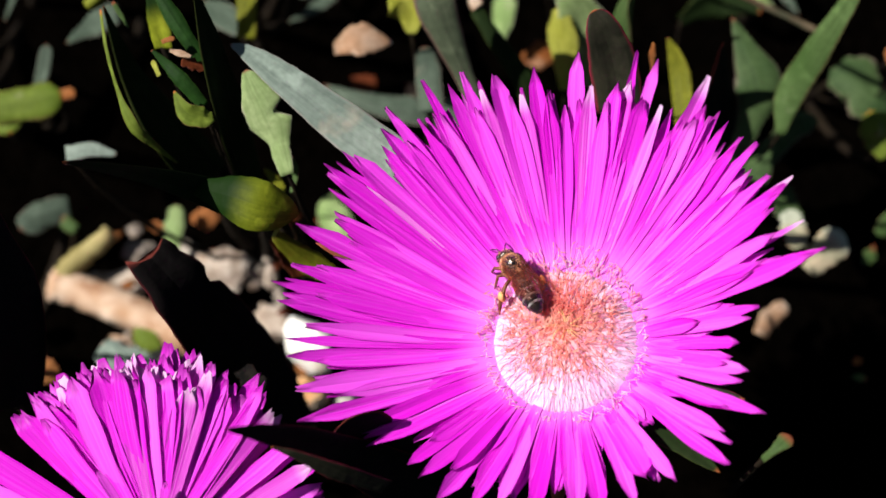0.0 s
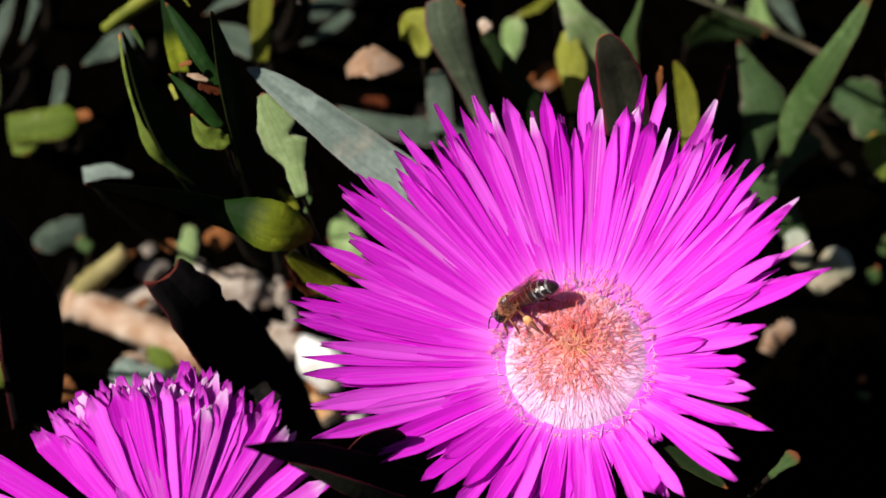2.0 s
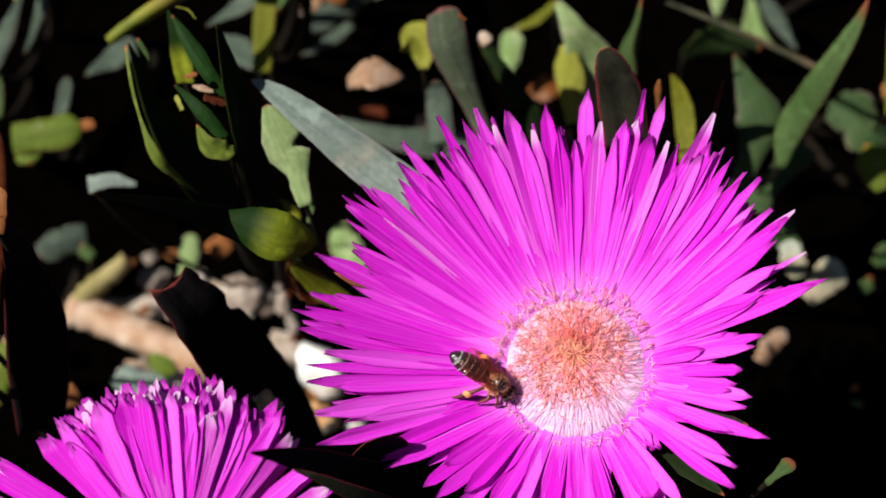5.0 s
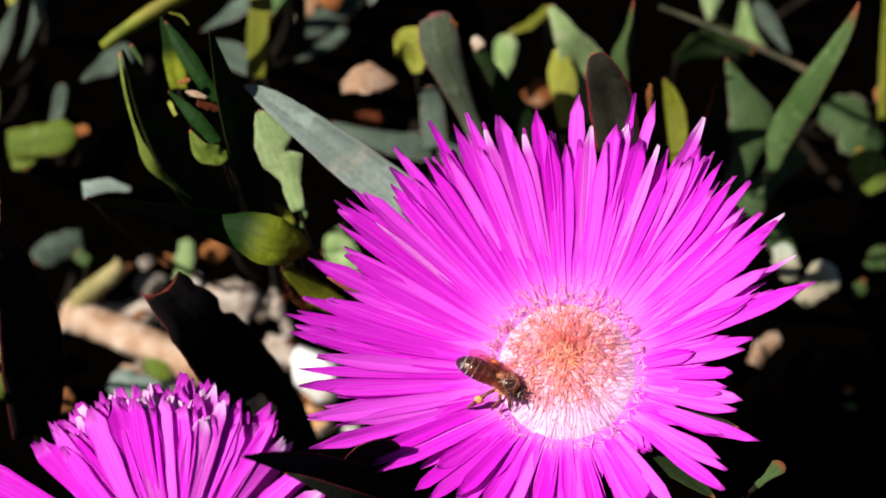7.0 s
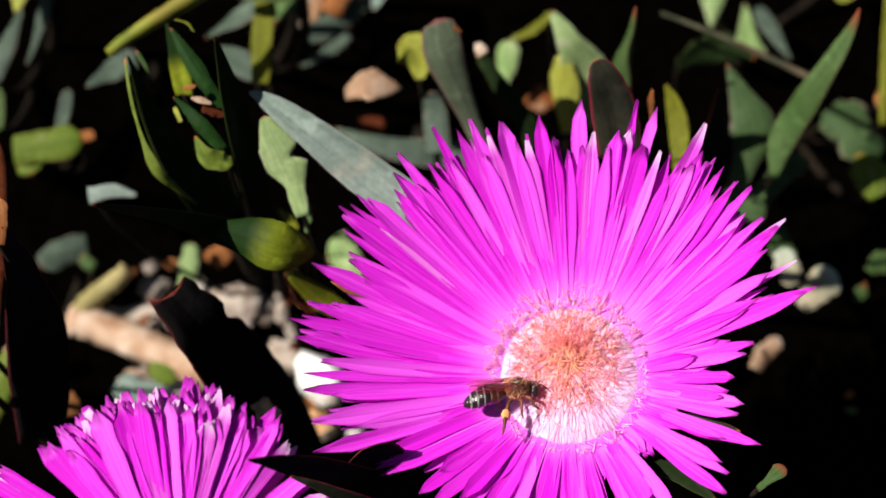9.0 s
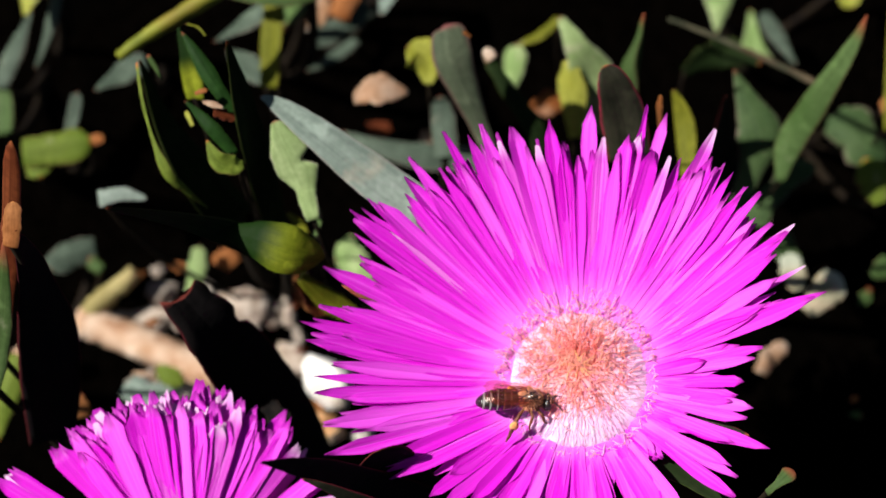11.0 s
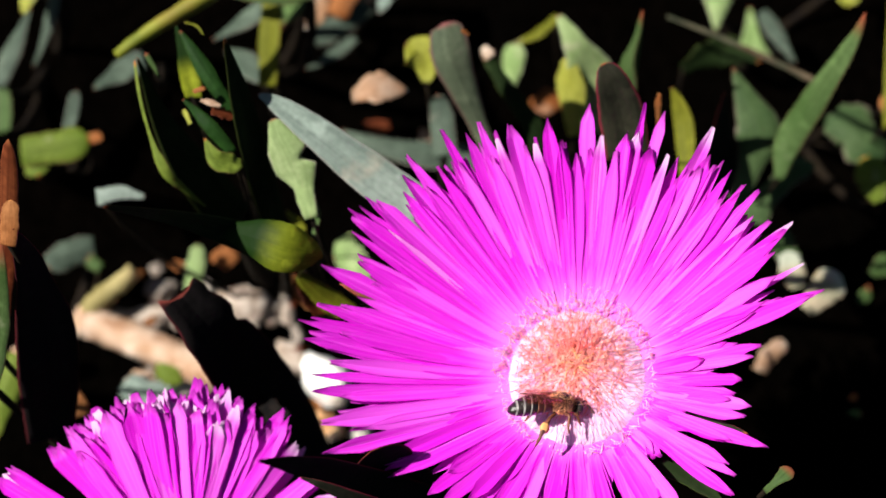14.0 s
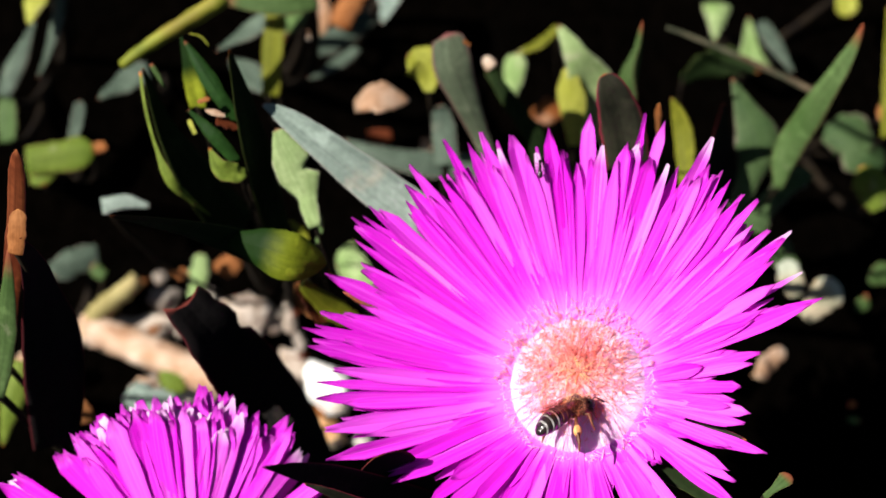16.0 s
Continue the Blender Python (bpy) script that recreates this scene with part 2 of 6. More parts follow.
def wing_material():
    m, nt, bsdf = start("amber_wing")
    c = ramp_mix(nt, noise_of(nt, 700, 4, (1, 3, 1)), (0.24, 0.04, 0.022), (0.44, 0.11, 0.06))
    nt.links.new(c, bsdf.inputs["Base Color"])
    bsdf.inputs["Roughness"].default_value = 0.16
    bsdf.inputs["Specular IOR Level"].default_value = 0.9
    crumple = nt.nodes.new("ShaderNodeBump")
    crumple.inputs["Strength"].default_value, crumple.inputs["Distance"].default_value = 0.5, 0.0002
    nt.links.new(noise_of(nt, 1100, 2, lo=0.2, hi=0.8), crumple.inputs["Height"])
    nt.links.new(crumple.outputs[0], bsdf.inputs["Normal"])
    t, mx = nt.nodes.new("ShaderNodeBsdfTransparent"), nt.nodes.new("ShaderNodeMixShader")
    t.inputs[0].default_value = (0.975, 0.86, 0.83, 1)
    mx.inputs[0].default_value = 0.945
    nt.links.new(bsdf.outputs[0], mx.inputs[1])
    nt.links.new(t.outputs[0], mx.inputs[2])
    sheen, top = nt.nodes.new("ShaderNodeBsdfGlossy"), nt.nodes.new("ShaderNodeMixShader")
    sheen.inputs["Roughness"].default_value, top.inputs[0].default_value = 0.12, 0.025
    nt.links.new(crumple.outputs[0], sheen.inputs["Normal"])
    nt.links.new(mx.outputs[0], top.inputs[1])
    nt.links.new(sheen.outputs[0], top.inputs[2])
    nt.links.new(top.outputs[0], nt.nodes["Material Output"].inputs[0])
    return m


WING = wing_material()

# ---- mesh helpers (millimetres inside, metres out) ----
MM = 0.001


def mesh_of(name, verts, faces, smooth=True, **floats):
    me = bpy.data.meshes.new(name)
    me.from_pydata([Vector(v) * MM for v in verts], [], faces)
    for key, values in floats.items():
        if key == "grain":
            at = me.attributes.new(key, "FLOAT_VECTOR", "POINT")
            at.data.foreach_set("vector", [c for v in values for c in v])
        else:
            at = me.attributes.new(key, "FLOAT", "POINT")
            at.data.foreach_set("value", values)
    me.polygons.foreach_set("use_smooth", [smooth] * len(me.polygons))
    me.update()
    return me


def crease(me, loop, at):
    """Sharp edges along the given verts of each ring."""
    for e in me.edges:
        a, b = e.vertices
        if a % loop == b % loop and a % loop in at:
            e.use_edge_sharp = True
    return me


def part(name, me, material, parent=None, label=""):
    ob = new(name, me)
    if not me.materials:
        me.materials.append(material)
    ob.parent = parent
    return tagged(ob, label) if label else ob


def thing(name, x, y, z, label, category, group="", kind=""):
    ob = new(name)
    ob.empty_display_size = 0.01
    ob.location = (x * MM, y * MM, z * MM)
    return tagged(ob, label, category, group, kind)


def bend(a, b, c, s):
    """A smooth curve through a (s=0), b (s=0.5) and c (s=1), and its direction."""
    a, b, c = Vector(a), Vector(b), Vector(c)
    q = 2 * b - (a + c) / 2
    return a * (1 - s) ** 2 + q * 2 * s * (1 - s) + c * s * s, ((q - a) * (1 - s) + (c - q) * s).normalized()


def rings(loops, closed_ends=True):
    n, faces = len(loops[0]), []
    verts = [v for loop in loops for v in loop]
    for i in range(len(loops) - 1):
        for j in range(n):
            k = (j + 1) % n
            faces.append((i * n + j, i * n + k, (i + 1) * n + k, (i + 1) * n + j))
    if closed_ends:
        faces.append(tuple(range(n))[::-1])
        faces.append(tuple((len(loops) - 1) * n + j for j in range(n)))
    return verts, faces


def tube(path, radii, sides=6, wobble=0.0, seed=0):
    """A tapered tube along points."""
    rnd, loops = random.Random(seed), []
    up = Vector((0.31, 0.2, 0.93))
    for i, p in enumerate(path):
        d = (Vector(path[min(i + 1, len(path) - 1)]) - Vector(path[max(i - 1, 0)])).normalized()
        u = d.cross(up)
        u = (u if u.length > 1e-3 else d.cross(Vector((1, 0, 0)))).normalized()
        v = u.cross(d)
        r = radii[i] if isinstance(radii, (list, tuple)) else radii
        loops.append([Vector(p) + (u * math.cos(6.2832 * j / sides) + v * math.sin(6.2832 * j / sides)) * r * (1 + wobble * rnd.uniform(-1, 1)) for j in range(sides)])
    return rings(loops)


def join(pieces):
    verts, faces = [], []
    for v, f in pieces:
        k = len(verts)
        verts += v
        faces += [tuple(i + k for i in face) for face in f]
    return verts, faces


PROFILE = {
    "blade": lambda s: (0.62 + 0.38 * math.sin(math.pi * min(1, s * 1.25 + 0.1))) * (1 - max(0, (s - 0.45) / 0.55) ** 2.0) ** 0.75,
    "strap": lambda s: (0.85 + 0.15 * math.sin(math.pi * s)) * (1 - max(0, (s - 0.8) / 0.2) ** 2.2) ** 0.6,
    "club": lambda s: (0.42 + 0.58 * min(1, max(0, (s - 0.1) / 0.72)) ** 2.2) * (1 - max(0, (s - 0.82) / 0.18) ** 2.2) ** 0.6,
    "wedge": lambda s: 1.0 - 0.93 * s,
    "shard": lambda s: (0.35 + 1.3 * min(s, 0.5)) * (1 - max(0, (s - 0.55) / 0.45) ** 1.6) ** 0.8,
}


TORN = (0.0, 0.05, 0.6, 0.85, 0.8, 0.55, 0.6, 0.75, 0.85, 0.5)


def leaf_mesh(a, b, c, width, face, profile, keel=0.45, seed=0, cuts=22, rough=0.035, bites=(), ragged=0.0):
    """A fleshy three-angled leaf from its base a over b to its tip c; face: where its flat side looks."""
    rnd, loops, along, edge, grain = random.Random(seed), [], [], [], []
    ridge = rnd.choice((-0.12, 0.10, 0.14)) if keel > 0.13 else -0.01
    f, ph = Vector(face), rnd.uniform(0, 9)
    shape = PROFILE[profile]
    section = ((-0.5, 0.0, 1), (-0.47, 0.045, 0.9), (-0.25, 0.02 + ridge * 0.5, 0.5), (0, ridge, 0), (0.25, 0.02 + ridge * 0.5, 0.5), (0.47, 0.045, 0.9), (0.5, 0, 1), (0.33, -0.42, 0.55), (0, -1, 0.3), (-0.33, -0.42, 0.55))
    for i in range(cuts + 1):
        s = i / cuts
        p, d = bend(a, b, c, s)
        side = d.cross(f).normalized()
        up = side.cross(d)
        w = max(shape(min(s, 0.999)), 0.03) * width
        loop = []
        for x, z, e in section:
            j = 1 + rough * (noise.noise((s * 7 + ph, x * 3, seed * 1.7)) + 0.6 * noise.noise((s * 23 + ph, x * 9, seed * 0.7))) * (2.0 if e > 0.8 else 1.0)
            for at, half, deep in bites:
                if x * at > 0 and abs(s - abs(at)) < half:
                    j *= 1 - deep * (1 - abs(s - abs(at)) / half) * min(1, abs(x) * 2.2)
            back = d * (-ragged * w * TORN[len(loop)]) if i == cuts else Vector((0, 0, 0))
            loop.append(p + back + side * (x * w * j) + up * (z * (w * keel if z < -0.02 else w)))
            along.append(s)
            edge.append(e)
            grain.append((x * 9 + ph, s * 2.2, ph))
        loops.append(loop)
    v, fc = rings(loops)
    return crease(mesh_of("leaf", v, fc, along=along, edge=edge, grain=grain), 10, (0, 3, 6, 8))


def along_spine(spine, s):
    """Place, direction and width at s on a smooth line through (x, y, z, width) points."""
    n = len(spine) - 1
    i = min(n - 1, int(s * n))
    u = s * n - i
    p = [np.array(spine[min(n, max(0, k))], float) for k in (i - 1, i, i + 1, i + 2)]
    if i == 0:
        p[0] = 2 * p[1] - p[2]
    if i == n - 1:
        p[3] = 2 * p[2] - p[1]
    q = 0.5 * (2 * p[1] + (p[2] - p[0]) * u + (2 * p[0] - 5 * p[1] + 4 * p[2] - p[3]) * u * u + (3 * p[1] - p[0] - 3 * p[2] + p[3]) * u ** 3)
    d = 0.5 * ((p[2] - p[0]) + 2 * (2 * p[0] - 5 * p[1] + 4 * p[2] - p[3]) * u + 3 * (3 * p[1] - p[0] - 3 * p[2] + p[3]) * u * u)
    return Vector(q[:3]), Vector(d[:3]).normalized(), max(0.15, q[3])


def spine_leaf_mesh(spine, face, keel=0.4, seed=0, rough=0.035, bites=(), ragged=0.0):
    """A fleshy keeled leaf along a spine of (x, y, z, width) points from base to tip; its end is rounded, or torn where ragged."""
    rnd, loops, along, edge, grain = random.Random(seed), [], [], [], []
    ridge = rnd.choice((-0.12, 0.10, 0.14)) if keel > 0.13 else -0.01
    f, ph, cuts = Vector(face), rnd.uniform(0, 9), 30
    section = ((-0.5, 0.0, 1), (-0.47, 0.045, 0.9), (-0.25, 0.02 + ridge * 0.5, 0.5), (0, ridge, 0), (0.25, 0.02 + ridge * 0.5, 0.5), (0.47, 0.045, 0.9), (0.5, 0, 1), (0.33, -0.42, 0.55), (0, -1, 0.3), (-0.33, -0.42, 0.55))
    for i in range(cuts + 1):
        s = 1 - (1 - i / cuts) ** 1.15
        p, d, w = along_spine(spine, s)
        left = (Vector(spine[-1][:3]) - p).length
        if not ragged:
            r = max(0.3, spine[-1][3] / 2)
            if left < r:
                w *= max(0.06, math.sqrt(max(0, 1 - (1 - left / r) ** 2)))
        side = d.cross(f).normalized()
        up = side.cross(d)
        loop = []
        for x, z, e in section:
            j = 1 + rough * (noise.noise((s * 7 + ph, x * 3, seed * 1.7)) + 0.6 * noise.noise((s * 23 + ph, x * 9, seed * 0.7))) * (2.0 if e > 0.8 else 1.0)
            for at, half, deep in bites:
                if x * at > 0 and abs(s - abs(at)) < half:
                    j *= 1 - deep * (1 - abs(s - abs(at)) / half) * min(1, abs(x) * 2.2)
            back = d * -max(0.0, ragged * w * TORN[len(loop)] - left)
            loop.append(p + back + side * (x * w * j) + up * (z * (w * keel if z < -0.02 else w)))
            along.append(s)
            edge.append(e)
            grain.append((x * 9 + ph, s * 2.2, ph))
        loops.append(loop)
    v, fc = rings(loops)
    return crease(mesh_of("leaf", v, fc, along=along, edge=edge, grain=grain), 10, (0, 3, 6, 8))


COUNT = [0]


def leaf(plant, a, b, c, width, look_of, face=(-0.3, 0.1, 1), profile="blade", keel=0.45, label="", stalk=True, rough=0.035, bites=(), ragged=0.0):
    """One leaf of a plant, on a stalk that rises from the plant's foot."""
    COUNT[0] += 1
    o = plant.location / MM
    a, b, c = (Vector(p) - o for p in (a, b, c))
    ob = part("leaf", leaf_mesh(a, b, c, width, face, profile, keel, COUNT[0], rough=rough, bites=bites, ragged=ragged), LEAF[look_of], plant, label)
    if stalk:
        stalk_of(plant, a, bend(a, b, c, 0.0)[1], width)
    return ob


def stalk_of(plant, a, d, width):
    """The thin stem from a leaf's base down to the foot of its plant."""
    r = min(2.0, width * 0.22)
    top = a + d * width * 0.15 - Vector((0, 0, width * 0.12))
    mid = a * 0.75 - Vector((0, 0, abs(a.z) * 0.35))
    v, f = tube([bend(top, mid, Vector((a.x * 0.2, a.y * 0.2, -1)), k / 6)[0] for k in range(7)], [r * (0.75 + 0.05 * k) for k in range(7)], 6, 0.1, COUNT[0])
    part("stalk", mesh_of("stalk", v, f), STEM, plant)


def sprout(plant, spine, look_of, face=(-0.35, -0.03, 0.94), keel=0.4, label="", stalk=True, rough=0.035, bites=(), ragged=0.0):
    """A leaf of a plant along a spine of (x, y, z, width) points."""
    COUNT[0] += 1
    o = plant.location / MM
    spine = [(x - o.x, y - o.y, z - o.z, w) for x, y, z, w in spine]
    ob = part("leaf", spine_leaf_mesh(spine, face, keel, COUNT[0], rough, bites, ragged), LEAF[look_of], plant, label)
    if stalk:
        a, d, w = along_spine(spine, 0.0)
        stalk_of(plant, a, d, min(w, spine[1][3]))
    return ob


# ---- ground ----
def build_ground():
    n, verts, faces = 90, [], []
    for i in range(n + 1):
        for j in range(n + 1):
            x, y = (2 * i / n - 1), (2 * j / n - 1)
            x, y = 120 * x + 39880 * abs(x) ** 9 * (1 if x > 0 else -1), 120 * y + 39880 * abs(y) ** 9 * (1 if y > 0 else -1)
            z = -4 + 3.0 * noise.noise((x * 0.03, y * 0.03, 0)) + 1.6 * noise.noise((x * 0.11, y * 0.11, 3)) + 0.7 * noise.noise((x * 0.31, y * 0.31, 5))
            verts.append((x, y + 70, z if abs(x) < 400 and abs(y) < 400 else -4))
    for i in range(n):
        for j in range(n):
            k = i * (n + 1) + j
            faces.append((k, k + n + 1, k + n + 2, k + 1))
    tagged(part("ground", mesh_of("ground", verts, faces), SOIL), "humus soil painted near-black for the shade under ice plants", "ground", kind="structure")


def stone(x, y, z, rx, ry, rz, material, label, turn=0.0, seed=0, lumps=1.0):
    """A rounded, chipped pebble."""
    bm = bmesh.new()
    bmesh.ops.create_icosphere(bm, subdivisions=3, radius=1.0)
    rnd = random.Random(seed)
    chips = [(Vector((rnd.gauss(0, 1), rnd.gauss(0, 1), rnd.gauss(0, 1))).normalized(), rnd.uniform(0.5, 0.85)) for i in range(9)]
    for v in bm.verts:
        for flat, far in chips:
            v.co -= flat * max(0, v.co.dot(flat) - far)
        k = 1.15 + lumps * (0.4 if max(rx, ry) > 4 else 1.0) * 0.55 * noise.noise(v.co * 1.3 + Vector((seed * 3.7, 0, 0))) + lumps * 0.34 * noise.noise(v.co * 2.6 + Vector((0, seed, 0))) + 0.1 * noise.noise(v.co * 6 + Vector((0, 0, seed)))
        v.co = Vector((v.co.x * rx, v.co.y * ry, v.co.z * rz)) * k * MM
    me = bpy.data.meshes.new("stone")
    bm.to_mesh(me)
    bm.free()
    me.polygons.foreach_set("use_smooth", [True] * len(me.polygons))
    ob = part("stone", me, material)
    ob.matrix_basis = pose(x * MM, y * MM, z * MM, 0, 0, turn)
    return tagged(ob, label, "stone", "stones among the litter")


def stick(name, a, b, c, r0, r1, material, label, category="twig", seed=0, plant=None):
    pts = []
    for k in range(13):
        p = bend(a, b, c, k / 12)[0]
        pts.append(p + Vector((noise.noise((k * 0.6, seed, 0)), noise.noise((k * 0.6, seed, 4)), 0)) * r0 * 0.16)
    v, f = tube(pts, [r0 + (r1 - r0) * k / 12 for k in range(13)], 9, 0.13, seed)
    if plant is not None:
        o = plant.location / MM
        return part(name, mesh_of(name, [p - o for p in v], f), material, plant, label)
    return tagged(part(name, mesh_of(name, v, f), material), label, category)


# ---- flowers ----
def frame_of(axis):
    z = Vector(axis).normalized()
    x = (Vector((1, 0, 0)) - z * z.x).normalized()
    return Matrix((x, z.cross(x), z)).transposed()


def petal_mesh(start_r, start_z, reach, rise, width, arch=0.0, twist=0.0, tip=0.18, sway=0.0, blunt=0.12, seed=0, cuts=12, cup=1.7, folds=(0.10, 0.2, 0.35, 0.55)):
    """A ribbon petal that lies along +x, from the throat to its tip."""
    rnd = random.Random(seed)
    loops, along, grain, edge = [], [], [], []
    ph = rnd.uniform(0, 50)
    notch = rnd.random() < 0.35
    fold = rnd.choice(folds)
    jag = [rnd.uniform(-1, 1) * width * (0.30 if blunt > 0.3 else 0.12) for u in range(5)]
    jag += [jag[3], jag[2], jag[1]]
    for i in range(cuts + 1):
        s = i / cuts
        x = start_r + (reach - start_r) * s
        z = start_z + (rise - start_z) * s ** cup + arch * math.sin(math.pi * s) + 0.22 * noise.noise((s * 2.5, ph, 0))
        y = sway * s * s + 0.35 * noise.noise((s * 1.8, ph, 7))
        w = width * (0.46 + 0.54 * min(1.0, s / 0.72) ** 0.9)
        if s > 1 - tip:
            w *= max(blunt if not notch else 0.25, 1 - ((s - 1 + tip) / tip) ** 2.0)
        w *= 1 + 0.10 * noise.noise((s * 5, ph, 3)) + (0.25 * noise.noise((s * 16, ph, 8)) if s > 0.75 else 0)
        y += 0.5 * noise.noise((s * 9, ph, 11)) * max(0, s - 0.7)
        t = twist * s + 1.2 * twist * max(0, s - 0.5)
        loop = []
        for u, h in ((-1, 0.0), (-0.5, -0.02), (0, 0.01), (0.5, -0.02), (1, 0.0), (0.5, -0.07), (0, -0.05), (-0.5, -0.07)):
            dy, dz = u * w / 2, (h + 0.06 * u * u) * (w / 2.6) + fold * s * abs(u) * w / 2
            torn = jag[len(loop)] * (1.0 if i == cuts else 0.35 if i == cuts - 1 else 0.0)
            loop.append((x + torn, y + dy * math.cos(t) - dz * math.sin(t), z + dy * math.sin(t) + dz * math.cos(t)))
            along.append(s)
            grain.append((u * 3.9 + ph, s * 1.3, ph))
            edge.append(abs(u))
        loops.append(loop)
    v, f = rings(loops)
    return crease(mesh_of("petal", v, f, along=along, grain=grain, edge=edge), 8, (0, 2, 4))


def petal(flower, basis, az, *shape, pale=False, **more):
    COUNT[0] += 1
    ob = part("petal", petal_mesh(*shape, seed=COUNT[0], **more), PALE_PETAL if pale else PETAL, flower, "bleached pale petal" if pale else "")
    ob.matrix_basis = (basis @ Matrix.Rotation(radians(az), 3, "Z")).to_4x4()
    return ob


def thread(base, mid, end, r, seed=0):
    return tube([bend(base, mid, end, k / 5)[0] for k in range(6)], [r, r * 0.95, r * 0.9, r * 0.85, r * 0.75, r * 0.5], 4)


def heart(flower, basis, seed=3):
    """The low dome of filaments that lean inwards, their anthers and the coral stamens and pale stigmas at the crown."""
    rnd = random.Random(seed)
    m4 = basis.to_4x4()
    loops = []
    for i in range(15):
        s = i / 14
        r = HEART_R * (1 - s ** 1.6) if s < 1 else 0.05
        loops.append([(r * math.cos(6.2832 * j / 36), r * math.sin(6.2832 * j / 36), -2.9 + HEART_H * math.sqrt(max(0, 1 - (r / HEART_R) ** 2.2)) + 0.12) for j in range(36)])
    v, f = rings(loops)
    part("receptacle", mesh_of("receptacle", v, f, along=[Vector((p[0] - CROWN[0], p[1] - CROWN[1])).length / HEART_R for p in v]), MOUND, flower).matrix_basis = m4

    def dome(r, a, h=0.0):
        s = min(1.0, r / HEART_R)
        return Vector((r * math.cos(a), r * math.sin(a), -2.8 + HEART_H * math.sqrt(max(0, 1 - s ** 2.2)) + h))

    def out(a, up=0.0):
        return Vector((math.cos(a), math.sin(a), up))

    white, rose, anthers, crown, stigma = [], [], [], [], []
    # filaments stand on the rim and lean towards the middle in long overlapping strokes
    for k in range(520):
        a = rnd.uniform(0, 6.2832)
        r0 = HEART_R * (1.0 - 0.45 * rnd.random() ** 1.6)
        r1 = r0 - rnd.uniform(2.2, 5.0)
        lift = rnd.uniform(0.05, 0.45)
        b, e = dome(r0, a, -0.3), dome(max(1.0, r1), a + rnd.uniform(-.10, .10), lift)
        m = dome((r0 + r1) / 2 + 0.5, a, lift * 0.75)
        (white if rnd.random() < 0.3 + 0.6 * (r0 / HEART_R - 0.5) * 2 else rose).append(thread(b, m, e, rnd.uniform(0.05, 0.085)))
        if k % 4 == 0:
            q = Vector((rnd.uniform(-1, 1), rnd.uniform(-1, 1), rnd.uniform(-0.1, 0.5))).normalized() - out(a) * 0.5
            anthers.append(thread(e - q * 0.2, e + q * 0.35 + Vector((0, 0, 0.12)), e + q * rnd.uniform(0.6, 1.0), rnd.uniform(0.05, 0.07)))
    # short bases spill over the rim and across the feet of the petals
    for k in range(420):
        a = rnd.uniform(0, 6.2832)
        b = out(a) * HEART_R * rnd.uniform(0.88, 0.98) + Vector((0, 0, rnd.uniform(-1.2, 0.1)))
        e = out(a + rnd.uniform(-.12, .12)) * (HEART_R + rnd.uniform(-0.6, 0.7)) + Vector((0, 0, rnd.uniform(-0.3, 0.4)))
        (white if rnd.random() < 0.5 else rose).append(thread(b, (b + e) / 2 + Vector((0, 0, 0.3)), e, rnd.uniform(0.06, 0.12)))
    # the outer fringe bends over the feet of the petals, longest on the far side
    for k in range(125):
        a = rnd.uniform(0.2, 3.0) if k % 9 else rnd.uniform(0, 6.2832)
        far = max(0.12, math.sin(a - 0.2))
        b = out(a) * HEART_R * rnd.uniform(0.84, 0.96) + Vector((0, 0, rnd.uniform(-0.8, 0.2)))
        e = out(a + rnd.uniform(-.14, .14)) * (HEART_R + rnd.uniform(-0.8, 3.2) * far) + Vector((0, 0, rnd.uniform(0.5, 1.6)))
        m = (b + e) / 2 + Vector((rnd.uniform(-.3, .3), rnd.uniform(-.3, .3), rnd.uniform(0.4, 0.9)))
        rose.append(thread(b, m, e, rnd.uniform(0.06, 0.09)))
        q = (Vector((rnd.uniform(-1, 1), rnd.uniform(-1, 1), rnd.uniform(-0.2, 0.5))) - out(a) * 0.3).normalized()
        (crown if k % 3 else anthers).append(thread(e - q * 0.1, e + q * 0.3, e + q * rnd.uniform(0.5, 1.0), rnd.uniform(0.05, 0.08)))
    # long stamens lean out from the crown, their ends hooked
    for k in range(300):
        a, r = rnd.uniform(0, 6.2832), 3.0 + 6.5 * rnd.random()
        b = Vector((CROWN[0], CROWN[1], 0)) + out(a) * r
        n = b + out(a + rnd.uniform(-.3, .3)) * rnd.uniform(1.5, 3.5)
        if n.xy.length > HEART_R * 0.97:
            continue
        b, e = dome(b.xy.length, math.atan2(b.y, b.x), -0.1), dome(n.xy.length, math.atan2(n.y, n.x), rnd.uniform(0.3, 0.8))
        (crown if rnd.random() < 0.45 else rose).append(thread(b, (b + e) / 2 + Vector((rnd.uniform(-.3, .3), rnd.uniform(-.3, .3), 0.35)), e, rnd.uniform(0.06, 0.09)))
        if k % 2:
            q = (out(rnd.uniform(0, 6.2832)) - out(a) * 0.4).normalized()
            anthers.append(thread(e, e + q * 0.35 + Vector((0, 0, 0.1)), e + q * rnd.uniform(0.5, 0.9), rnd.uniform(0.05, 0.07)))
